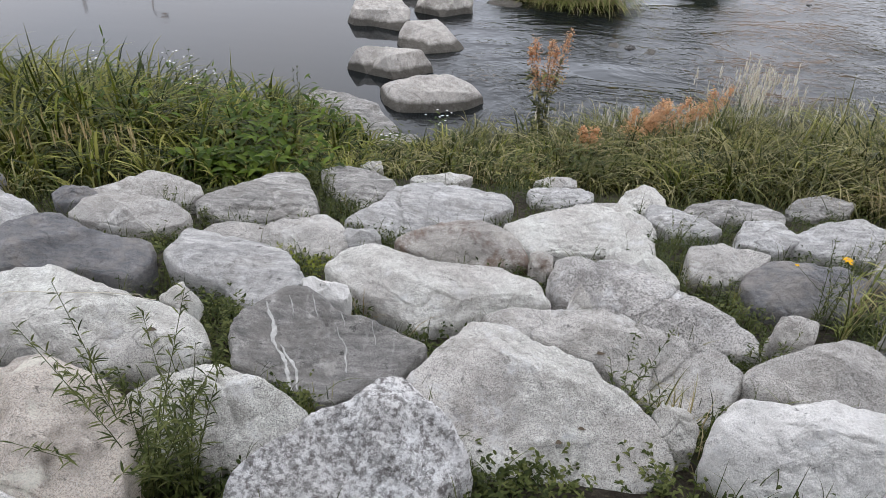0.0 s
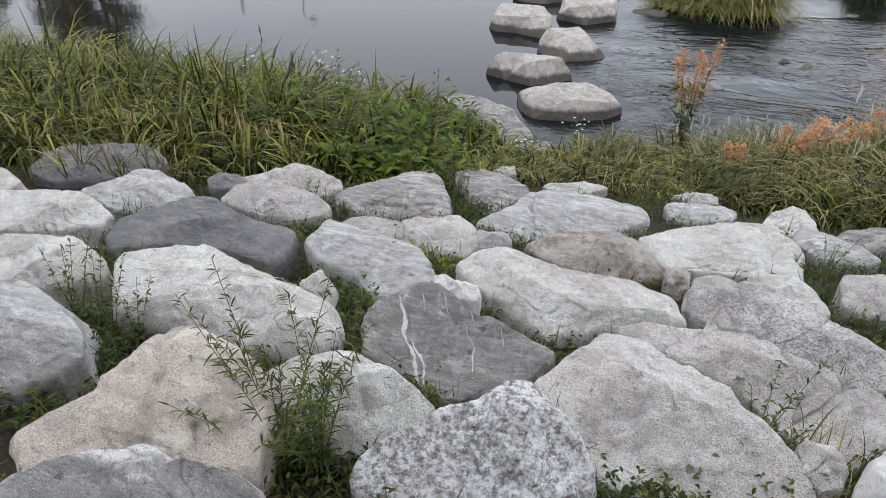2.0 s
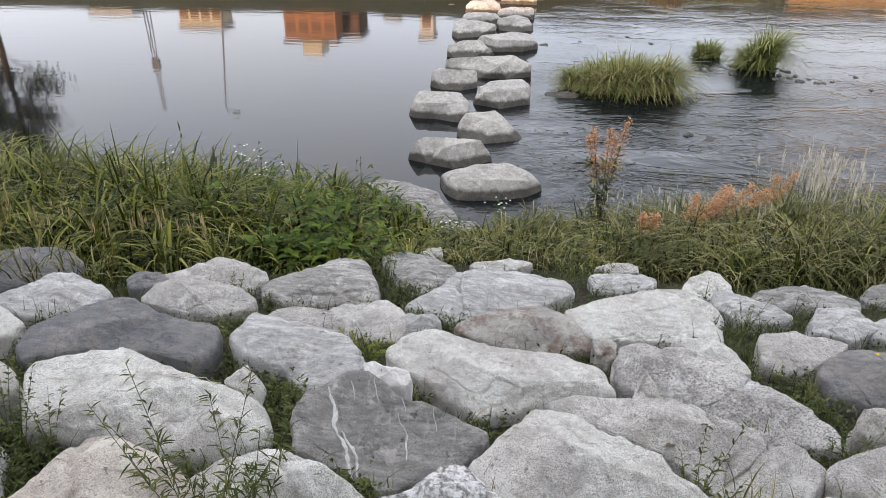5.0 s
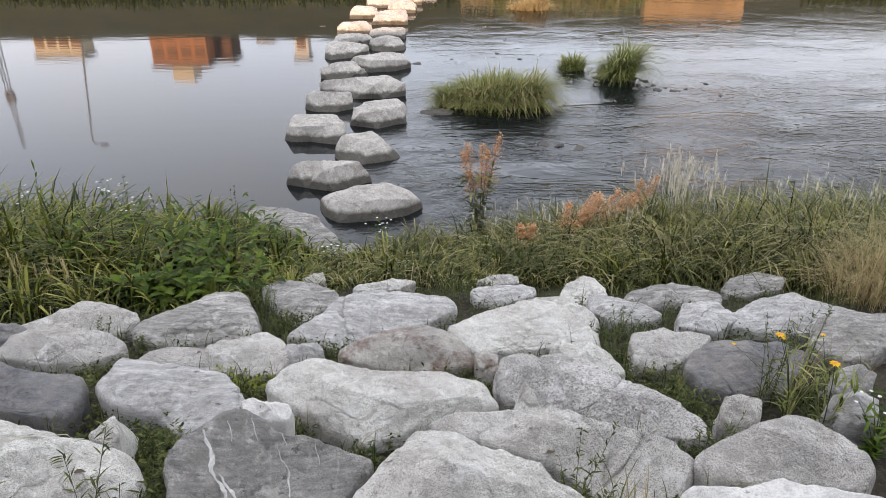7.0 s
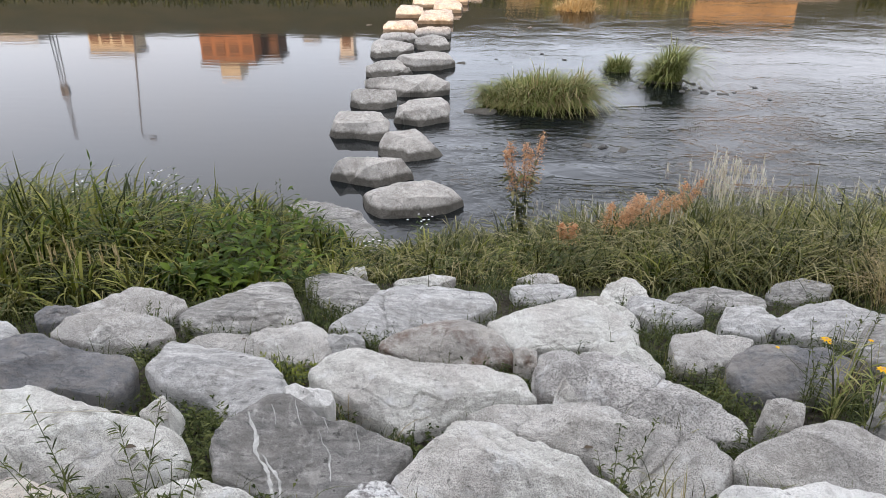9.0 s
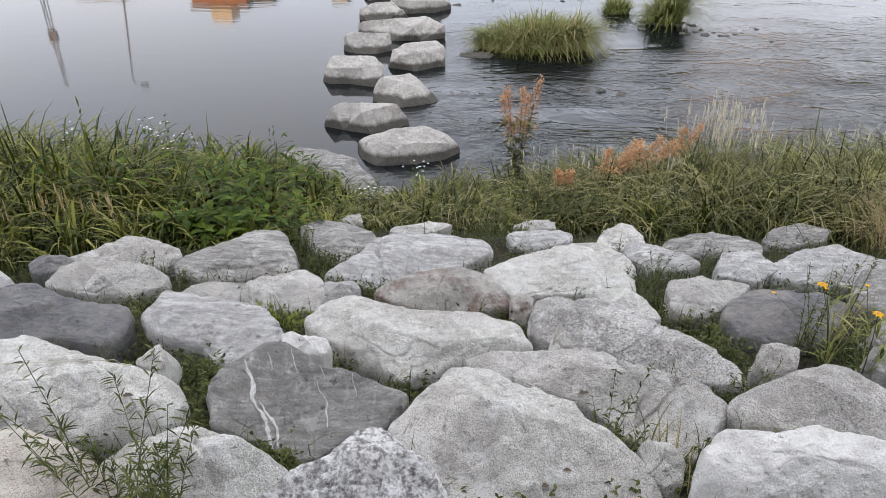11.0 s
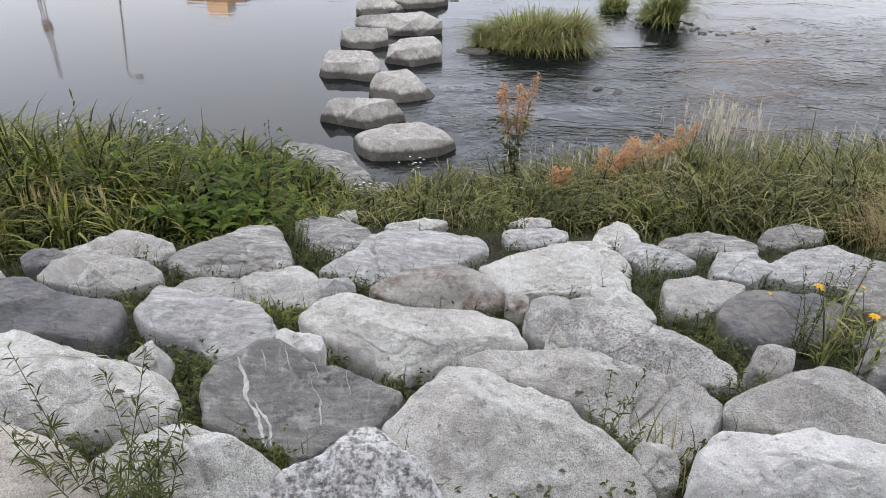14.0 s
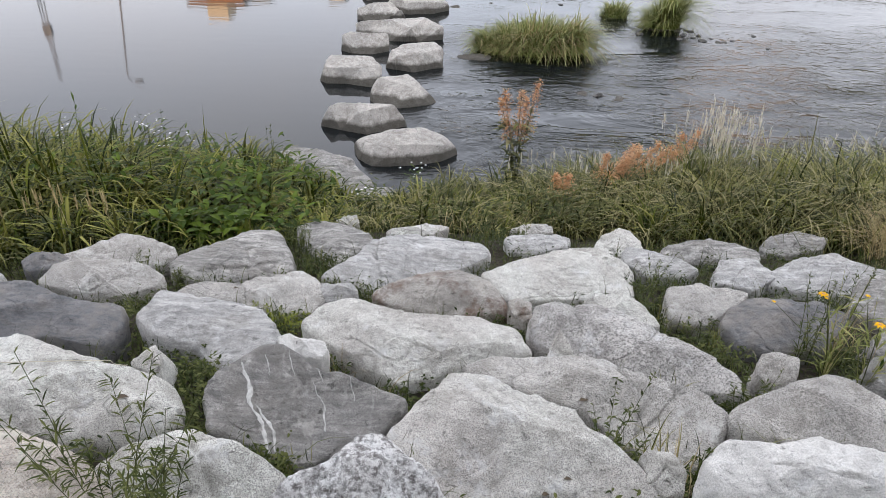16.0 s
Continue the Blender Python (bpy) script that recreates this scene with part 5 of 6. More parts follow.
def sprouts(kind, spots):
    """Small plants in the joints between the boulders: x, y, height."""
    for x, y, h in spots:
        x, y, z = joint(x, y)
        if z > 1.30 - FALL * (y - 1.15) - 0.035:
            continue
        if kind == "grass":
            rows = [(rnd.gauss(0, 0.035), rnd.gauss(0, 0.035), 0, rnd.uniform(0, 6.28), h * 1.05 * rnd.uniform(0.4, 1.1), 0.0032, rnd.uniform(0.1, 0.9)) for _ in range(30)]
            ob = empty("grass_tuft", pose(x, y, z))
            tagged(blades("grass_mass", rows, rnd.choice((WEED, WEED, GREYGREEN, STRAW)), ob), kind="stuff")
            tagged(ob, "small grass tuft growing between the boulders", "grass", "tufts between the boulders")
        elif kind == "spiky":
            tagged(weed(x, y, h + 0.05, 4, rnd, "upright narrow-leaved weed between the boulders", ln=0.035, wd=0.006, z=z), group="weeds between the boulders")
        else:
            rows = []
            for _ in range(46):      # short leafy shoots, thick at the base
                d, a, tall = 0.085 * math.sqrt(rnd.random()), rnd.uniform(0, 6.28), (0.45 * h + 0.02) * rnd.uniform(0.35, 1.0)
                for s in (0.1, 0.25, 0.4, 0.55, 0.7, 0.8, 0.9, 0.97, 1.0):
                    rows.append((d * math.cos(a) * (1 + 0.4 * s), d * math.sin(a) * (1 + 0.4 * s), tall * s, rnd.uniform(0, 6.28), rnd.uniform(0.0, 0.9), rnd.uniform(0.012, 0.026), rnd.uniform(0.006, 0.010)))
            ob = empty("leafy_weed", pose(x, y, z))
            tagged(leaves("foliage", rows, LIME if kind == "lime" else rnd.choice((WEED, JOINT)), ob), kind="stuff")
            tagged(ob, "lime-green leafy sprout between the boulders" if kind == "lime" else "low dark green leafy weed between the boulders", "weed", "weeds between the boulders")


sprouts("leafy", [(-1.32, 2.20, 0.12), (-1.24, 2.18, 0.12), (-0.93, 2.06, 0.12), (-0.89, 1.84, 0.14), (-0.80, 1.61, 0.14), (-0.47, 2.88, 0.08), (0.18, 3.94, 0.14), (0.50, 2.26, 0.05), (1.03, 3.41, 0.12), (0.89, 2.58, 0.13), (0.94, 2.55, 0.12), (0.94, 2.29, 0.12), (0.92, 2.07, 0.12), (0.84, 1.66, 0.14), (0.45, 1.54, 0.1), (-0.15, 1.72, 0.1)])
sprouts("leafy", [(-1.34, 2.49, 0.14), (1.43, 2.11, 0.18), (1.39, 1.96, 0.18), (-0.30, 1.56, 0.1), (-1.57, 3.20, 0.08), (1.27, 3.37, 0.1), (0.04, 2.67, 0.1), (1.78, 3.65, 0.08), (0.20, 2.22, 0.1), (0.24, 2.16, 0.08), (-0.72, 3.11, 0.09), (0.15, 3.81, 0.1), (-0.64, 3.07, 0.08), (0.47, 1.23, 0.12), (0.43, 1.18, 0.14), (0.50, 1.28, 0.1)])
sprouts("leafy", [(0.06, 1.05, 0.10), (-0.74, 1.48, 0.12), (0.51, 1.62, 0.08), (-0.46, 1.34, 0.08), (-0.54, 1.29, 0.08), (-1.53, 1.31, 0.12), (-1.46, 1.18, 0.12), (-1.42, 1.04, 0.12), (-0.86, 1.78, 0.16), (-0.81, 1.57, 0.16), (0.16, 1.10, 0.09)])
sprouts("leafy", [(0.45, 1.54, 0.1), (0.48, 1.32, 0.12), (-2.47, 2.10, 0.08), (-0.37, 1.44, 0.1), (-1.81, 1.68, 0.14), (-1.22, 0.76, 0.2), (-0.03, 1.25, 0.1), (-1.41, 2.22, 0.1)])
sprouts("grass", [(-0.44, 2.06, 0.12), (-0.37, 1.97, 0.14), (-0.29, 1.59, 0.22), (-0.21, 1.65, 0.2), (-0.36, 1.50, 0.2), (0.90, 2.94, 0.18), (0.59, 1.64, 0.25), (0.54, 1.61, 0.2), (1.31, 2.26, 0.25), (1.43, 2.38, 0.28), (0.97, 3.24, 0.16), (0.07, 3.71, 0.1), (0.94, 2.18, 0.14), (0.21, 2.25, 0.12), (-0.70, 3.13, 0.12), (0.13, 3.76, 0.14)])
sprouts("grass", [(0.48, 1.26, 0.2), (0.45, 1.21, 0.22), (-0.06, 1.29, 0.22), (0.52, 1.38, 0.22), (0.47, 1.46, 0.18), (-0.35, 1.49, 0.2), (-0.30, 1.65, 0.22), (-1.34, 1.57, 0.2), (-2.17, 2.47, 0.14), (-0.44, 1.32, 0.12), (-3.30, 2.89, 0.3), (-2.93, 2.65, 0.28), (-2.24, 2.94, 0.22), (-3.05, 3.06, 0.25), (0.82, 2.40, 0.2)])
sprouts("spiky", [(-0.87, 3.32, 0.22), (-0.81, 3.26, 0.2), (-0.95, 3.49, 0.2), (-0.72, 3.33, 0.18), (0.87, 2.85, 0.2), (1.09, 3.47, 0.16), (1.17, 2.19, 0.34), (1.24, 2.20, 0.38), (-1.54, 2.76, 0.14), (0.33, 3.66, 0.08), (1.45, 2.32, 0.4), (0.85, 1.67, 0.18), (0.82, 1.69, 0.16), (-1.29, 2.87, 0.06), (1.31, 3.68, 0.1), (-1.59, 1.41, 0.32)])
sprouts("spiky", [(-1.51, 1.40, 0.3), (-1.64, 1.44, 0.28), (-1.43, 1.35, 0.26), (-1.30, 1.49, 0.22), (-1.30, 1.54, 0.24), (0.37, 1.40, 0.3), (0.37, 1.26, 0.22)])
sprouts("lime", [(-0.73, 2.35, 0.1), (-0.68, 2.42, 0.11), (0.03, 2.71, 0.07)])
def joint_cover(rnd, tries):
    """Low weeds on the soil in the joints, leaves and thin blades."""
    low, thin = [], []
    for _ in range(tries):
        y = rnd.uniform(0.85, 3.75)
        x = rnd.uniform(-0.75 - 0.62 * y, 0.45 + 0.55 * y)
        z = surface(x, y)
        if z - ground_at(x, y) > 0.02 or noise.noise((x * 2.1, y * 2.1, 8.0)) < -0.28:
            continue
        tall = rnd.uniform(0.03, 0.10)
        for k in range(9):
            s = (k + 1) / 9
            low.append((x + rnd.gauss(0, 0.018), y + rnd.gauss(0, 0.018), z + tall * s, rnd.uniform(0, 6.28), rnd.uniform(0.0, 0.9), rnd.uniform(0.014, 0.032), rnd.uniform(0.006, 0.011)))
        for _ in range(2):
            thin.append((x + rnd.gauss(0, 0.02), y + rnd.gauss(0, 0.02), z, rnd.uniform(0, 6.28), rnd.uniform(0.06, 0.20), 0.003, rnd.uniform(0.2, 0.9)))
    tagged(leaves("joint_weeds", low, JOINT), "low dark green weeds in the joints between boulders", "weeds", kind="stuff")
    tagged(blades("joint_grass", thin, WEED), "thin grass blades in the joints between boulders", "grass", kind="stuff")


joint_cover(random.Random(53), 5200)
weed(*joint(-0.69, 0.97)[:2], 0.54, 12, rnd, "bushy narrow-leaved green weed between near boulders", mat=WEED, z=joint(-0.69, 0.97)[2], ln=0.052, wd=0.0048, per=64, spread=0.55)
weed(*joint(-0.62, 1.0)[:2], 0.44, 8, rnd, "narrow-leaved green weed between near boulders", mat=WEED, z=joint(-0.62, 1.0)[2], ln=0.050, wd=0.0048, per=54, spread=0.7)
weed(-2.73, 4.75, 0.80, 1, rnd, "reed shoot standing above the grass", LEAF, ln=0.22, wd=0.016, per=8, spread=0.1, name="reed")
weed(-2.10, 4.70, 0.70, 4, rnd, "tall leafy herb above the grass by the water", LEAF, ln=0.07, wd=0.02, per=26)
weed(-2.5, 4.65, 0.66, 4, rnd, "tall leafy herb beside white fleabane", LEAF, ln=0.07, wd=0.02, per=26)
weed(-1.35, 4.7, 0.66, 2, rnd, "slender dark weed above the herbs", WEED, ln=0.04, wd=0.012, per=40, spread=0.1)


def coreopsis(x, y, height, stems, heads, rnd, label):
    """A wiry plant with a few yellow flowers."""
    z = ground_at(x, y)
    root = tagged(empty("coreopsis", pose(x, y, z)), label, "wildflower")
    rows = []
    for i in range(stems):
        a, lean = i * 2.4, rnd.uniform(0.1, 0.4)
        h = height * rnd.uniform(0.6, 1.05)
        tx, ty = math.cos(a) * lean * h, math.sin(a) * lean * h
        stalk("stem", [(tx * s ** 1.5, ty * s ** 1.5, h * s) for s in (0, 0.3, 0.6, 1)], 0.0015, REED if i % 3 else STRAW, root)
        for _ in range(12):
            s = rnd.uniform(0.05, 0.8)
            rows.append((tx * s ** 1.5, ty * s ** 1.5, h * s, rnd.uniform(0, 6.28), rnd.uniform(0.4, 1.2), rnd.uniform(0.04, 0.10), 0.008))
    for hx, hy, hz, r in heads:
        stalk("stem", [((hx - x) * s * s, (hy - y) * s * s, (hz - z) * s) for s in (0, 0.35, 0.7, 1)], 0.0022, STEM, root)
        flower(root, hx - x, hy - y, hz - z, r, 8, YELLOW)["label"] = "bright yellow flower head"
        stub = flower(root, hx - x, hy - y, hz - z + 0.004, r * 0.35, 7, RUST, "flower_centre")
    tagged(leaves("foliage", rows, REED, root), kind="stuff")
    return root


coreopsis(1.22, 1.98, 0.46, 6, [(1.13, 1.98, 1.28, 0.020), (1.15, 1.99, 1.26, 0.008), (1.02, 2.05, 1.20, 0.009)], rnd, "wiry coreopsis with a yellow flower among boulders")
coreopsis(1.26, 1.84, 0.42, 6, [(1.145, 1.70, 1.37, 0.019), (1.25, 1.95, 1.30, 0.010)], rnd, "coreopsis with yellow flower and drying stems")

# ---- tufts and islets in the river ----
def islet(x, y, rx, ry, seed):
    ob = rock_mesh("islet", [(0, rx), (55, 0.8 * max(rx, ry)), (90, ry), (130, 0.8 * max(rx, ry)), (180, rx), (230, 0.8 * max(rx, ry)), (270, ry), (310, 0.8 * max(rx, ry))], 0.5, seed, 0.3, SOIL, flare=0.25, fine=0.3)
    ob.matrix_world = pose(x, y, 0.01)
    tagged(ob, "low mud islet in the river under grass", "islet")


def river_tuft(x, y, rx, ry, n, tall, mat, seed, label, dry=0):
    r = random.Random(seed)
    rows, dead = [], []
    for i in range(n):
        a, d = r.uniform(0, 6.28), math.sqrt(r.random())
        px, py = rx * d * math.cos(a), ry * d * math.sin(a)
        hump = 0.72 + 0.22 * px / rx + 0.35 * noise.noise((px * 5 + seed, py * 5, 0.3)) + 0.25 * noise.noise((px * 14, py * 14, seed))
        row = (px, py, 0, math.atan2(py / ry, px / rx) + r.gauss(0, 1.1), tall * hump * r.uniform(0.6, 1.15), 0.014, min(1.25, max(0.1, r.gauss(0.45 + 0.5 * d, 0.22))))
        if d > 0.7 and r.random() < 0.6:
            row = (*row[:4], 0.6 * row[4], row[5], r.uniform(0.9, 1.9))
        (dead if r.random() < dry and py < 0 else rows).append(row)
    root = tagged(empty("reed_clump", pose(x, y, 0.0)), label, "grass clump", "grass clumps in the river")
    tagged(blades("grass_mass", rows, mat, root), kind="stuff")
    if dead:
        tagged(blades("grass_mass", dead, STRAW, root), "straw-coloured dry blades", kind="stuff")


islet(0.78, 9.15, 0.85, 0.34, 501)
river_tuft(0.80, 9.12, 0.66, 0.26, 5200, 0.70, REED, 41, "long clump of river grass on a mud islet", 0.25)
islet(2.16, 11.0, 0.24, 0.2, 502)
river_tuft(2.16, 11.0, 0.18, 0.14, 420, 0.46, REED, 42, "small clump of river grass in the riffle")
islet(2.72, 10.45, 0.38, 0.28, 503)
river_tuft(2.72, 10.45, 0.24, 0.16, 1200, 0.85, REED, 43, "round clump of tall river grass in the riffle")
islet(2.2, 16.5, 0.5, 0.4, 504)
river_tuft(2.2, 16.5, 0.42, 0.3, 700, 0.55, STRAW, 44, "golden sunlit grass clump in the river")

# ---- the far bank ----
fr = random.Random(77)
for x0, x1, mat, tall, label in ((-26, 0.9, WEED, 0.42, "green reeds fringing the far bank"), (0.9, 5.2, STRAW, 0.62, "golden sunlit reeds fringing the far bank"), (1.6, 5.6, REED, 0.7, "yellow-green sunlit reeds on the far bank"), (10.3, 30, WEED, 0.5, "green reeds along the far bank")):
    rows = []
    for _ in range(int((x1 - x0) * (420 if mat in (STRAW, REED) else 300))):
        x, y = fr.uniform(x0, x1), 20.1 + abs(fr.gauss(0, 0.5)) - (0.8 if mat in (STRAW, REED) else 0) * fr.random()
        rows.append((x, y, max(-0.05, ground_at(x, y) - 0.1), fr.uniform(0, 6.28), tall * fr.uniform(0.5, 1.2), 0.03, fr.uniform(0.2, 0.8)))
    tagged(blades("reeds", rows, mat), label, "reeds", kind="stuff")


def box(bm, x0, x1, y0, y1, z0, z1):
    m = Matrix.Translation(((x0 + x1) / 2, (y0 + y1) / 2, (z0 + z1) / 2)) @ Matrix.Diagonal((x1 - x0, y1 - y0, z1 - z0, 1))
    bmesh.ops.create_cube(bm, size=1, matrix=m)


def plain(name, a, b, rough=0.85, scale=0.7):
    m, n, l, bs, c = material(name, rough)
    col = mixed(n, l, noise_of(n, l, c, scale, 6, 0.65, 0.35, 0.65), a, b)
    l.new(col, bs.inputs["Base Color"])
    relief(n, l, bs, [(noise_of(n, l, c, scale * 12, 5), 0.3, 0.01)])
    return m


CONCRETE = plain("concrete", (0.28, 0.265, 0.24), (0.22, 0.21, 0.195))
BRICK = plain("orange_render", (0.46, 0.22, 0.11), (0.40, 0.19, 0.10))
CREAM = plain("cream_render", (0.70, 0.60, 0.44), (0.62, 0.54, 0.40))
# dark brown that paints the shaded side of the orange block
DIM = plain("shaded_render", (0.14, 0.085, 0.055), (0.11, 0.07, 0.05))
PALE = plain("white_render", (0.78, 0.74, 0.68), (0.70, 0.67, 0.62))
PANE = plain("window_glass", (0.20, 0.11, 0.07), (0.24, 0.14, 0.09), 0.7)
STEEL = plain("galvanised_steel", (0.25, 0.25, 0.26), (0.18, 0.18, 0.19), 0.5)
BARK = plain("bark", (0.11, 0.085, 0.06), (0.07, 0.055, 0.04), 0.9, 6)

bm = bmesh.new()
box(bm, 5.9, 9.3, 20.0, 20.9, -0.4, 0.20)
box(bm, 5.8, 9.4, 19.96, 20.94, 0.20, 0.27)
bmesh.ops.bevel(bm, geom=bm.edges[:], offset=0.02, segments=2, affect="EDGES")
tagged(part("retaining_wall", bm, CONCRETE), "low pale concrete wall on the far bank, sunlit", "wall")

# added wall above the view; its ochre gives the water an orange reflection
OCHRE = plain("ochre_concrete", (0.50, 0.34, 0.18), (0.30, 0.20, 0.11))
bm = bmesh.new()
box(bm, 6.1, 8.9, 21.3, 21.7, -0.2, 1.05)
bmesh.ops.bevel(bm, geom=bm.edges[:], offset=0.02, segments=2, affect="EDGES")
tagged(part("embankment_wall", bm, OCHRE), "added ochre wall, mirrored as an orange glow in the river", "wall")
bm = bmesh.new()
box(bm, 9.42, 9.95, 20.0, 20.6, -0.4, 0.22)
bmesh.ops.bevel(bm, geom=bm.edges[:], offset=0.03, segments=2, affect="EDGES")
tagged(part("concrete_block", bm, STONE["wet"]), "dark wet concrete block beside the pale wall", "block")


def house(x, y, w, d, h, mat, cols, rows, seed, label, attic=0):
    """A far building seen across the river and mirrored in it: walls, roof slab, rows of windows."""
    root = tagged(empty("apartment_building", pose(x, y, 3.9)), label, "building")
    bm = bmesh.new()
    box(bm, -w / 2, w / 2, -d / 2, d / 2, -0.5, h)
    part("wall", bm, mat, root)
    bm = bmesh.new()
    box(bm, -w / 2 - 0.3, w / 2 + 0.3, -d / 2 - 0.3, d / 2 + 0.3, h, h + 0.5)
    part("roof", bm, CONCRETE, root)
    if attic:
        bm = bmesh.new()
        box(bm, -w * 0.20, w * 0.18, -d * 0.4, d * 0.4, h + 0.5, h + attic)
        part("roof_house", bm, CREAM, root)
    bm = bmesh.new()
    box(bm, -0.7, 0.7, -0.06, 0.06, -0.8, 0.8)
    win = part("window", bm, PANE, root)
    first = True
    for i in range(cols):
        for j in range(rows):
            o = win if first else win.copy()
            if not first:
                scene.collection.objects.link(o)
            first = False
            o.location = (-w / 2 + w * (i + 0.5) / cols, -d / 2 - 0.02, 2 + (h - 2.5) * (j + 0.5) / rows)
    return root


house(-35.8, 110, 7.9, 5, 18.0, BRICK, 4, 6, 1, "orange rendered apartment block lit by evening sun", 2.6)
# separate dark block in place of the orange block's side in shadow
house(-31.2, 114, 4.0, 5, 18.2, DIM, 2, 6, 8, "dark brown block coloured as the orange block's shaded side")
house(-57.0, 118, 7.4, 4, 18.5, CREAM, 4, 5, 2, "cream apartment block lit by evening sun")
house(-77.0, 125, 8.0, 4, 18.0, PALE, 3, 5, 3, "white apartment block beyond the far bank")
house(-20.4, 122, 2.2, 3, 20.0, PALE, 1, 5, 4, "narrow white block lit by evening sun")
house(-26.5, 124, 2.4, 3, 17.5, CREAM, 2, 5, 5, "cream block between taller ones")


def mast(x, y, h, kind, label):
    z = ground_at(x, y)
    root = tagged(empty("lattice_mast" if kind else "street_lamp", pose(x, y, z)), label, "mast" if kind else "lamp")
    if kind:
        for i in range(3):
            a = i * 2.094
            stalk("leg", [(0.22 * math.cos(a), 0.22 * math.sin(a), 0), (0.08 * math.cos(a), 0.08 * math.sin(a), h)], 0.035, STEEL, root)
        for j in range(12):
            s0, s1 = j / 12, (j + 1) / 12
            a0, a1 = j * 2.094, (j + 1) * 2.094
            r0, r1 = 0.22 - 0.14 * s0, 0.22 - 0.14 * s1
            stalk("brace", [(r0 * math.cos(a0), r0 * math.sin(a0), h * s0), (r1 * math.cos(a1), r1 * math.sin(a1), h * s1)], 0.03, STEEL, root)
        bm = bmesh.new()
        box(bm, -0.22, 0.22, -0.1, 0.1, h * 0.55, h * 0.64)
        part("antenna", bm, STEEL, root)
    else:
        stalk("pole", [(0.75, 0, 0), (0.38, 0, h * 0.5), (0.04, 0, h * 0.95), (0.2, 0, h)], 0.06, STEEL, root)
        stalk("arm", [(0.2, 0, h * 0.98), (0.6, 0, h)], 0.04, STEEL, root)
        bm = bmesh.new()
        box(bm, 0.45, 0.85, -0.12, 0.12, h - 0.08, h + 0.06)
        part("lamp_head", bm, STEEL, root)
    return root


mast(-22.3, 39.0, 6.7, True, "slim lattice mast on the far levee")
mast(-19.0, 40.0, 7.0, False, "grey street lamp on the far levee")


def tree(x, y, h, seed, label):
    """A broadleaf tree: tapered trunk, limbs, a crown of leaf clumps with gaps."""
    r = random.Random(seed)
    z = ground_at(x, y)
    root = tagged(empty("tree", pose(x, y, z)), label, "tree")
    stalk("trunk", [(0, 0, -0.2), (0.08, 0, h * 0.25), (0.0, 0.1, h * 0.5), (0.1, 0, h * 0.85)], 0.22, BARK, root)
    rows = []
    for i in range(16):
        a, s = i * 2.4, 0.3 + 0.6 * i / 16
        ln = h * 0.32 * (1.15 - s)
        tip = (ln * math.cos(a), ln * math.sin(a), h * s + ln * 0.6)
        stalk("limb", [(0, 0, h * s), (tip[0] * 0.5, tip[1] * 0.5, h * s + ln * 0.25), tip], 0.07, BARK, root)
        for _ in range(6):
            cx, cy, cz = (tip[k] * r.uniform(0.4, 1.1) if k < 2 else tip[2] + r.gauss(0, 0.3) for k in range(3))
            for _ in range(45):
                rows.append((cx + r.gauss(0, 0.32), cy + r.gauss(0, 0.32), cz + r.gauss(0, 0.28), r.uniform(0, 6.28), r.uniform(-0.8, 0.8), 0.22, 0.14))
    tagged(leaves("crown", rows, GREYGREEN, root), kind="stuff")


tree(-25.8, 31.5, 8.2, 5, "leafy green tree on the far bank")
tree(-29.5, 33.0, 7.6, 6, "round leafy tree on the far bank")
tree(-36.0, 34.0, 8.0, 7, "green broadleaf tree on the far bank")


QUARTZ = plain("white_quartz", (0.56, 0.55, 0.53), (0.30, 0.295, 0.28), 0.7, 40)


def quartz_vein(parent, points, wide):
    """An uneven white vein standing a hair proud of the stone it runs through."""
    at = parent.matrix_world.translation
    verts, faces = [], []
    steps = [(x0 + (x1 - x0) * i / 8, y0 + (y1 - y0) * i / 8) for (x0, y0), (x1, y1) in zip(points, points[1:]) for i in range(8)] + [points[-1]]
    for i, (x, y) in enumerate(steps):
        k = i / (len(steps) - 1)
        x += 0.007 * noise.noise((x * 40, y * 40, wide * 900))
        w = wide * (0.35 + 0.65 * math.sin(3.1 * k + 0.03)) * (1 + 0.9 * noise.noise((x * 55, y * 55, 4.0)))
        for side, lift in ((-1, 0.0005), (0, 0.003), (1, 0.0005)):
            px = x + side * w
            verts.append((px - at.x, y - at.y, surface(px, y) + lift - at.z))
    for i in range(len(steps) - 1):
        a = 3 * i
        faces += [(a, a + 1, a + 4, a + 3), (a + 1, a + 2, a + 5, a + 4)]
    ob = raw("quartz_vein", verts, faces, QUARTZ, parent)
    ob["label"] = "white quartz vein"


for wide, points in ((0.0065, [(-0.629, 1.627), (-0.597, 1.578), (-0.581, 1.516), (-0.540, 1.467), (-0.512, 1.405), (-0.497, 1.368)]), (0.0045, [(-0.565, 1.517), (-0.531, 1.476), (-0.500, 1.436), (-0.486, 1.383)]), (0.002, [(-0.571, 1.671), (-0.556, 1.636), (-0.543, 1.598)]), (0.0016, [(-0.502, 1.675), (-0.487, 1.628), (-0.476, 1.595)]), (0.0026, [(-0.423, 1.593), (-0.384, 1.522), (-0.371, 1.472), (-0.359, 1.433)]), (0.0015, [(-0.415, 1.641), (-0.400, 1.603), (-0.389, 1.575)]), (0.0015, [(-0.312, 1.587), (-0.295, 1.525)])):
    quartz_vein(dark_boulder, points, wide)


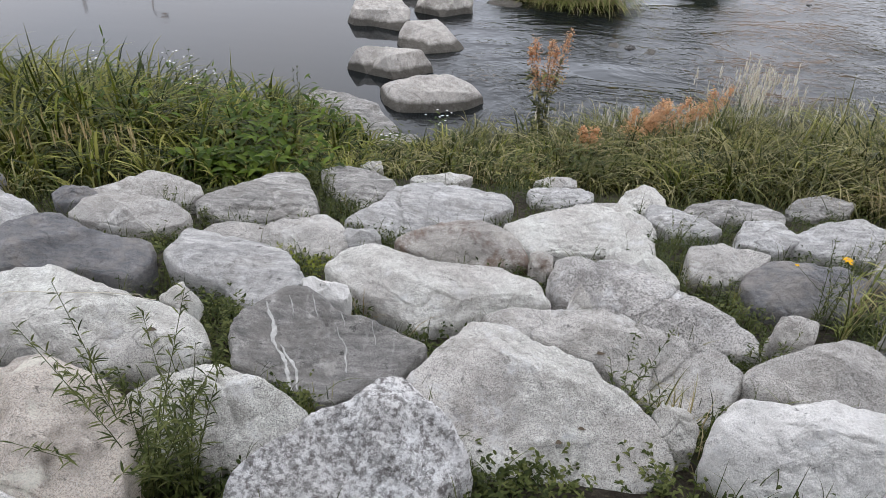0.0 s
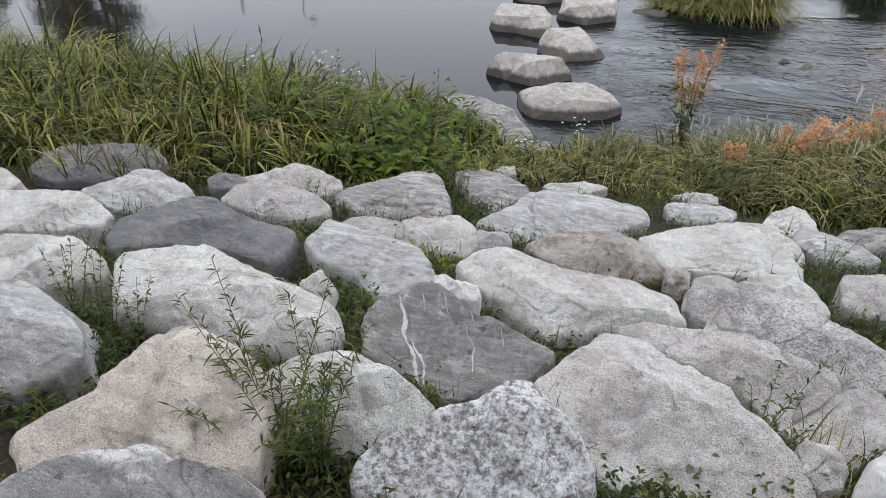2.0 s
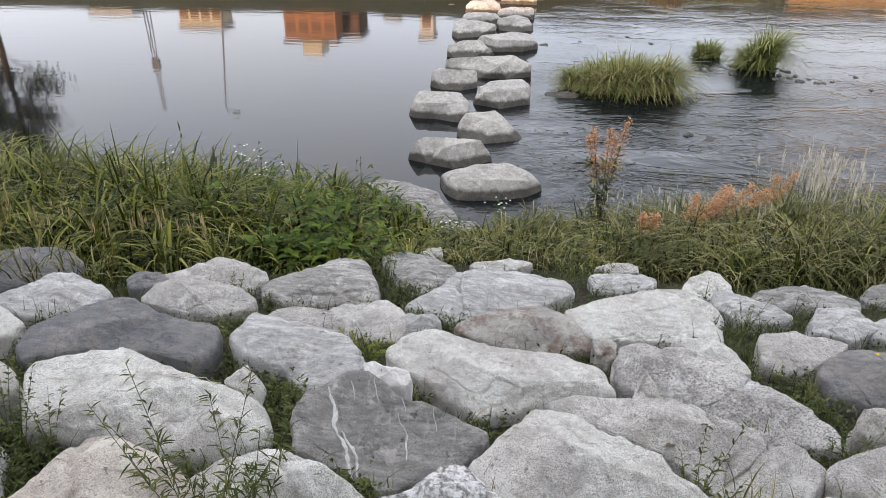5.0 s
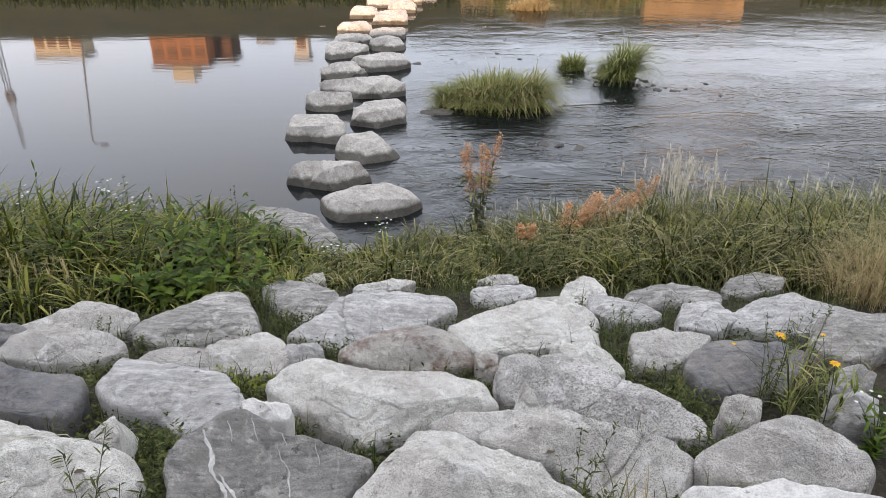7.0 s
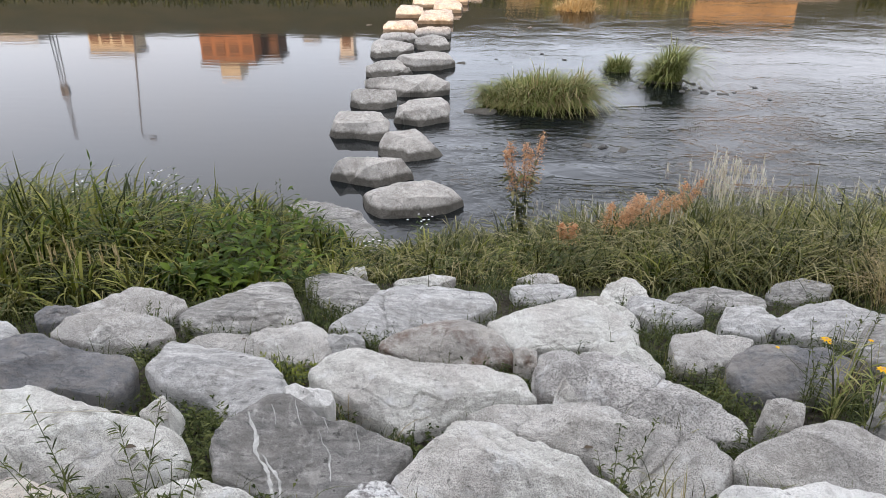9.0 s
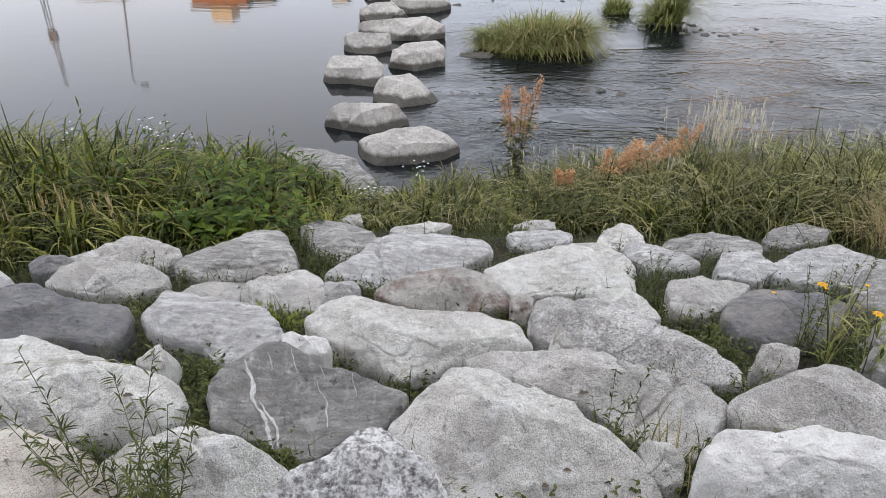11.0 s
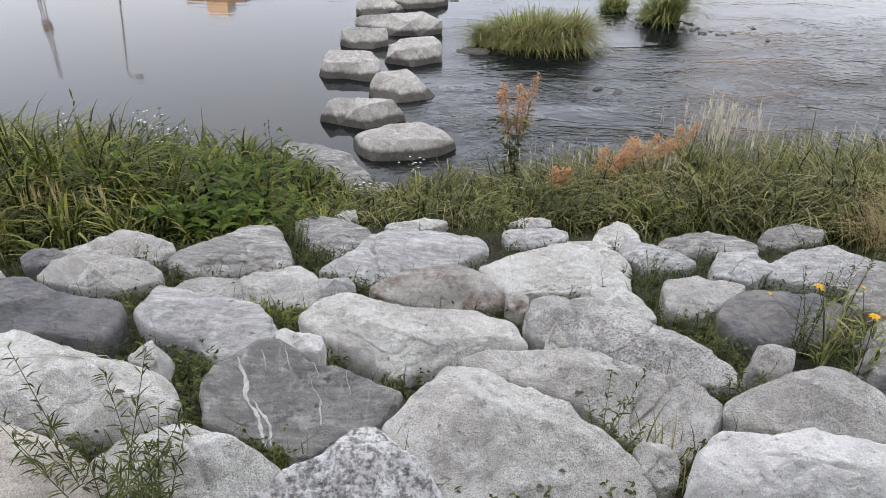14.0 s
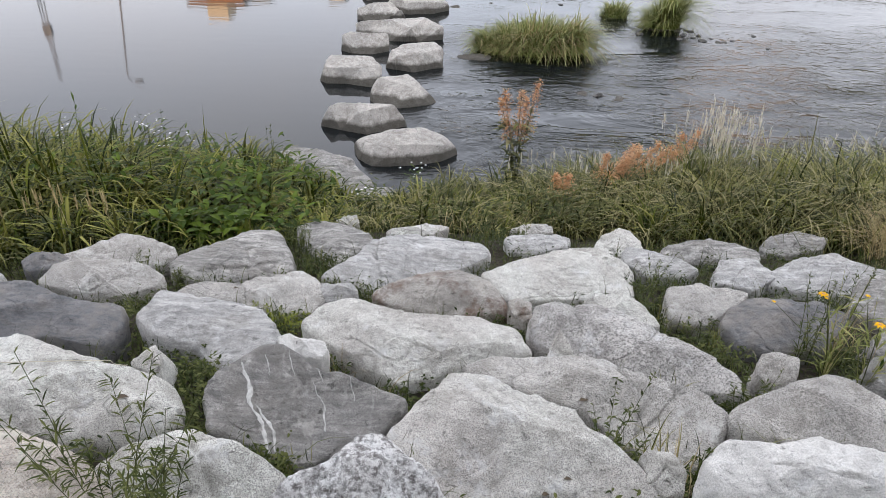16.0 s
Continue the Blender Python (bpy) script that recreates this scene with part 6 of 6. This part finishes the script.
def thread(points, label):
    """A taut pale thread lying over the stones."""
    pts = []
    for (x0, y0), (x1, y1) in zip(points, points[1:]):
        for i in range(12):
            x, y = x0 + (x1 - x0) * i / 12, y0 + (y1 - y0) * i / 12
            pts.append((x, y, surface(x, y) + 0.004))
    lo = [max(p[2] for p in pts[max(0, i - 4):i + 5]) for i in range(len(pts))]
    pts = [(p[0], p[1], z) for p, z in zip(pts, lo)]
    verts, faces = [], []
    for x, y, z in pts:
        verts += [(x, y - 0.0012, z), (x, y + 0.0012, z), (x, y, z + 0.002)]
    for i in range(len(pts) - 1):
        a = 3 * i
        faces += [(a, a + 1, a + 4, a + 3), (a + 1, a + 2, a + 5, a + 4), (a + 2, a, a + 3, a + 5)]
    tagged(raw("thread", verts, faces, SEED), label, "thread")


thread([(-1.476, 1.562), (-1.347, 1.562), (-1.159, 1.567), (-0.983, 1.586), (-0.935, 1.594)], "pale taut thread lying across a grey boulder")
thread([(-0.817, 1.319), (-0.725, 1.346), (-0.638, 1.369)], "short pale thread between two boulders")


def dead_leaf(x, y, size, turn):
    """A curled dark leaf lying on a boulder."""
    z = surface(x, y)
    ob = leaves("dead_leaf", [(-size / 2 * math.cos(turn), -size / 2 * math.sin(turn), 0.004, turn, 0.22, size, size * 0.6)], BARK)
    ob.matrix_world = pose(x, y, z)
    tagged(ob, "small dark dead leaf lying on a boulder", "leaf", "dead leaves")


for x, y, size, turn in [(-1.383, 1.785, 0.030, 0.4), (-0.898, 1.464, 0.032, 0.2), (0.199, 1.749, 0.034, 0.1), (0.333, 1.561, 0.030, 0.2), (-0.431, 2.285, 0.016, 1.0), (-0.916, 2.459, 0.020, 0.5), (0.194, 1.200, 0.024, 0.3), (0.244, 1.223, 0.020, 0.0)]:
    dead_leaf(x, y, size, turn)

# a small upright splinter of granite wedged between the boulders
chip = broken_stone("wedge_stone", STONE["granite"], 901, [(-150, 0.045, -0.035), (-90, 0.045, -0.04), (-25, 0.05, -0.03), (40, 0.035, -0.01), (140, 0.035, -0.01)], [(0.0, 0.008, 0.062)])
chip.matrix_world = pose(0.298, 1.853, 1.150)
tagged(chip, "small pointed granite splinter wedged between boulders", "stone")
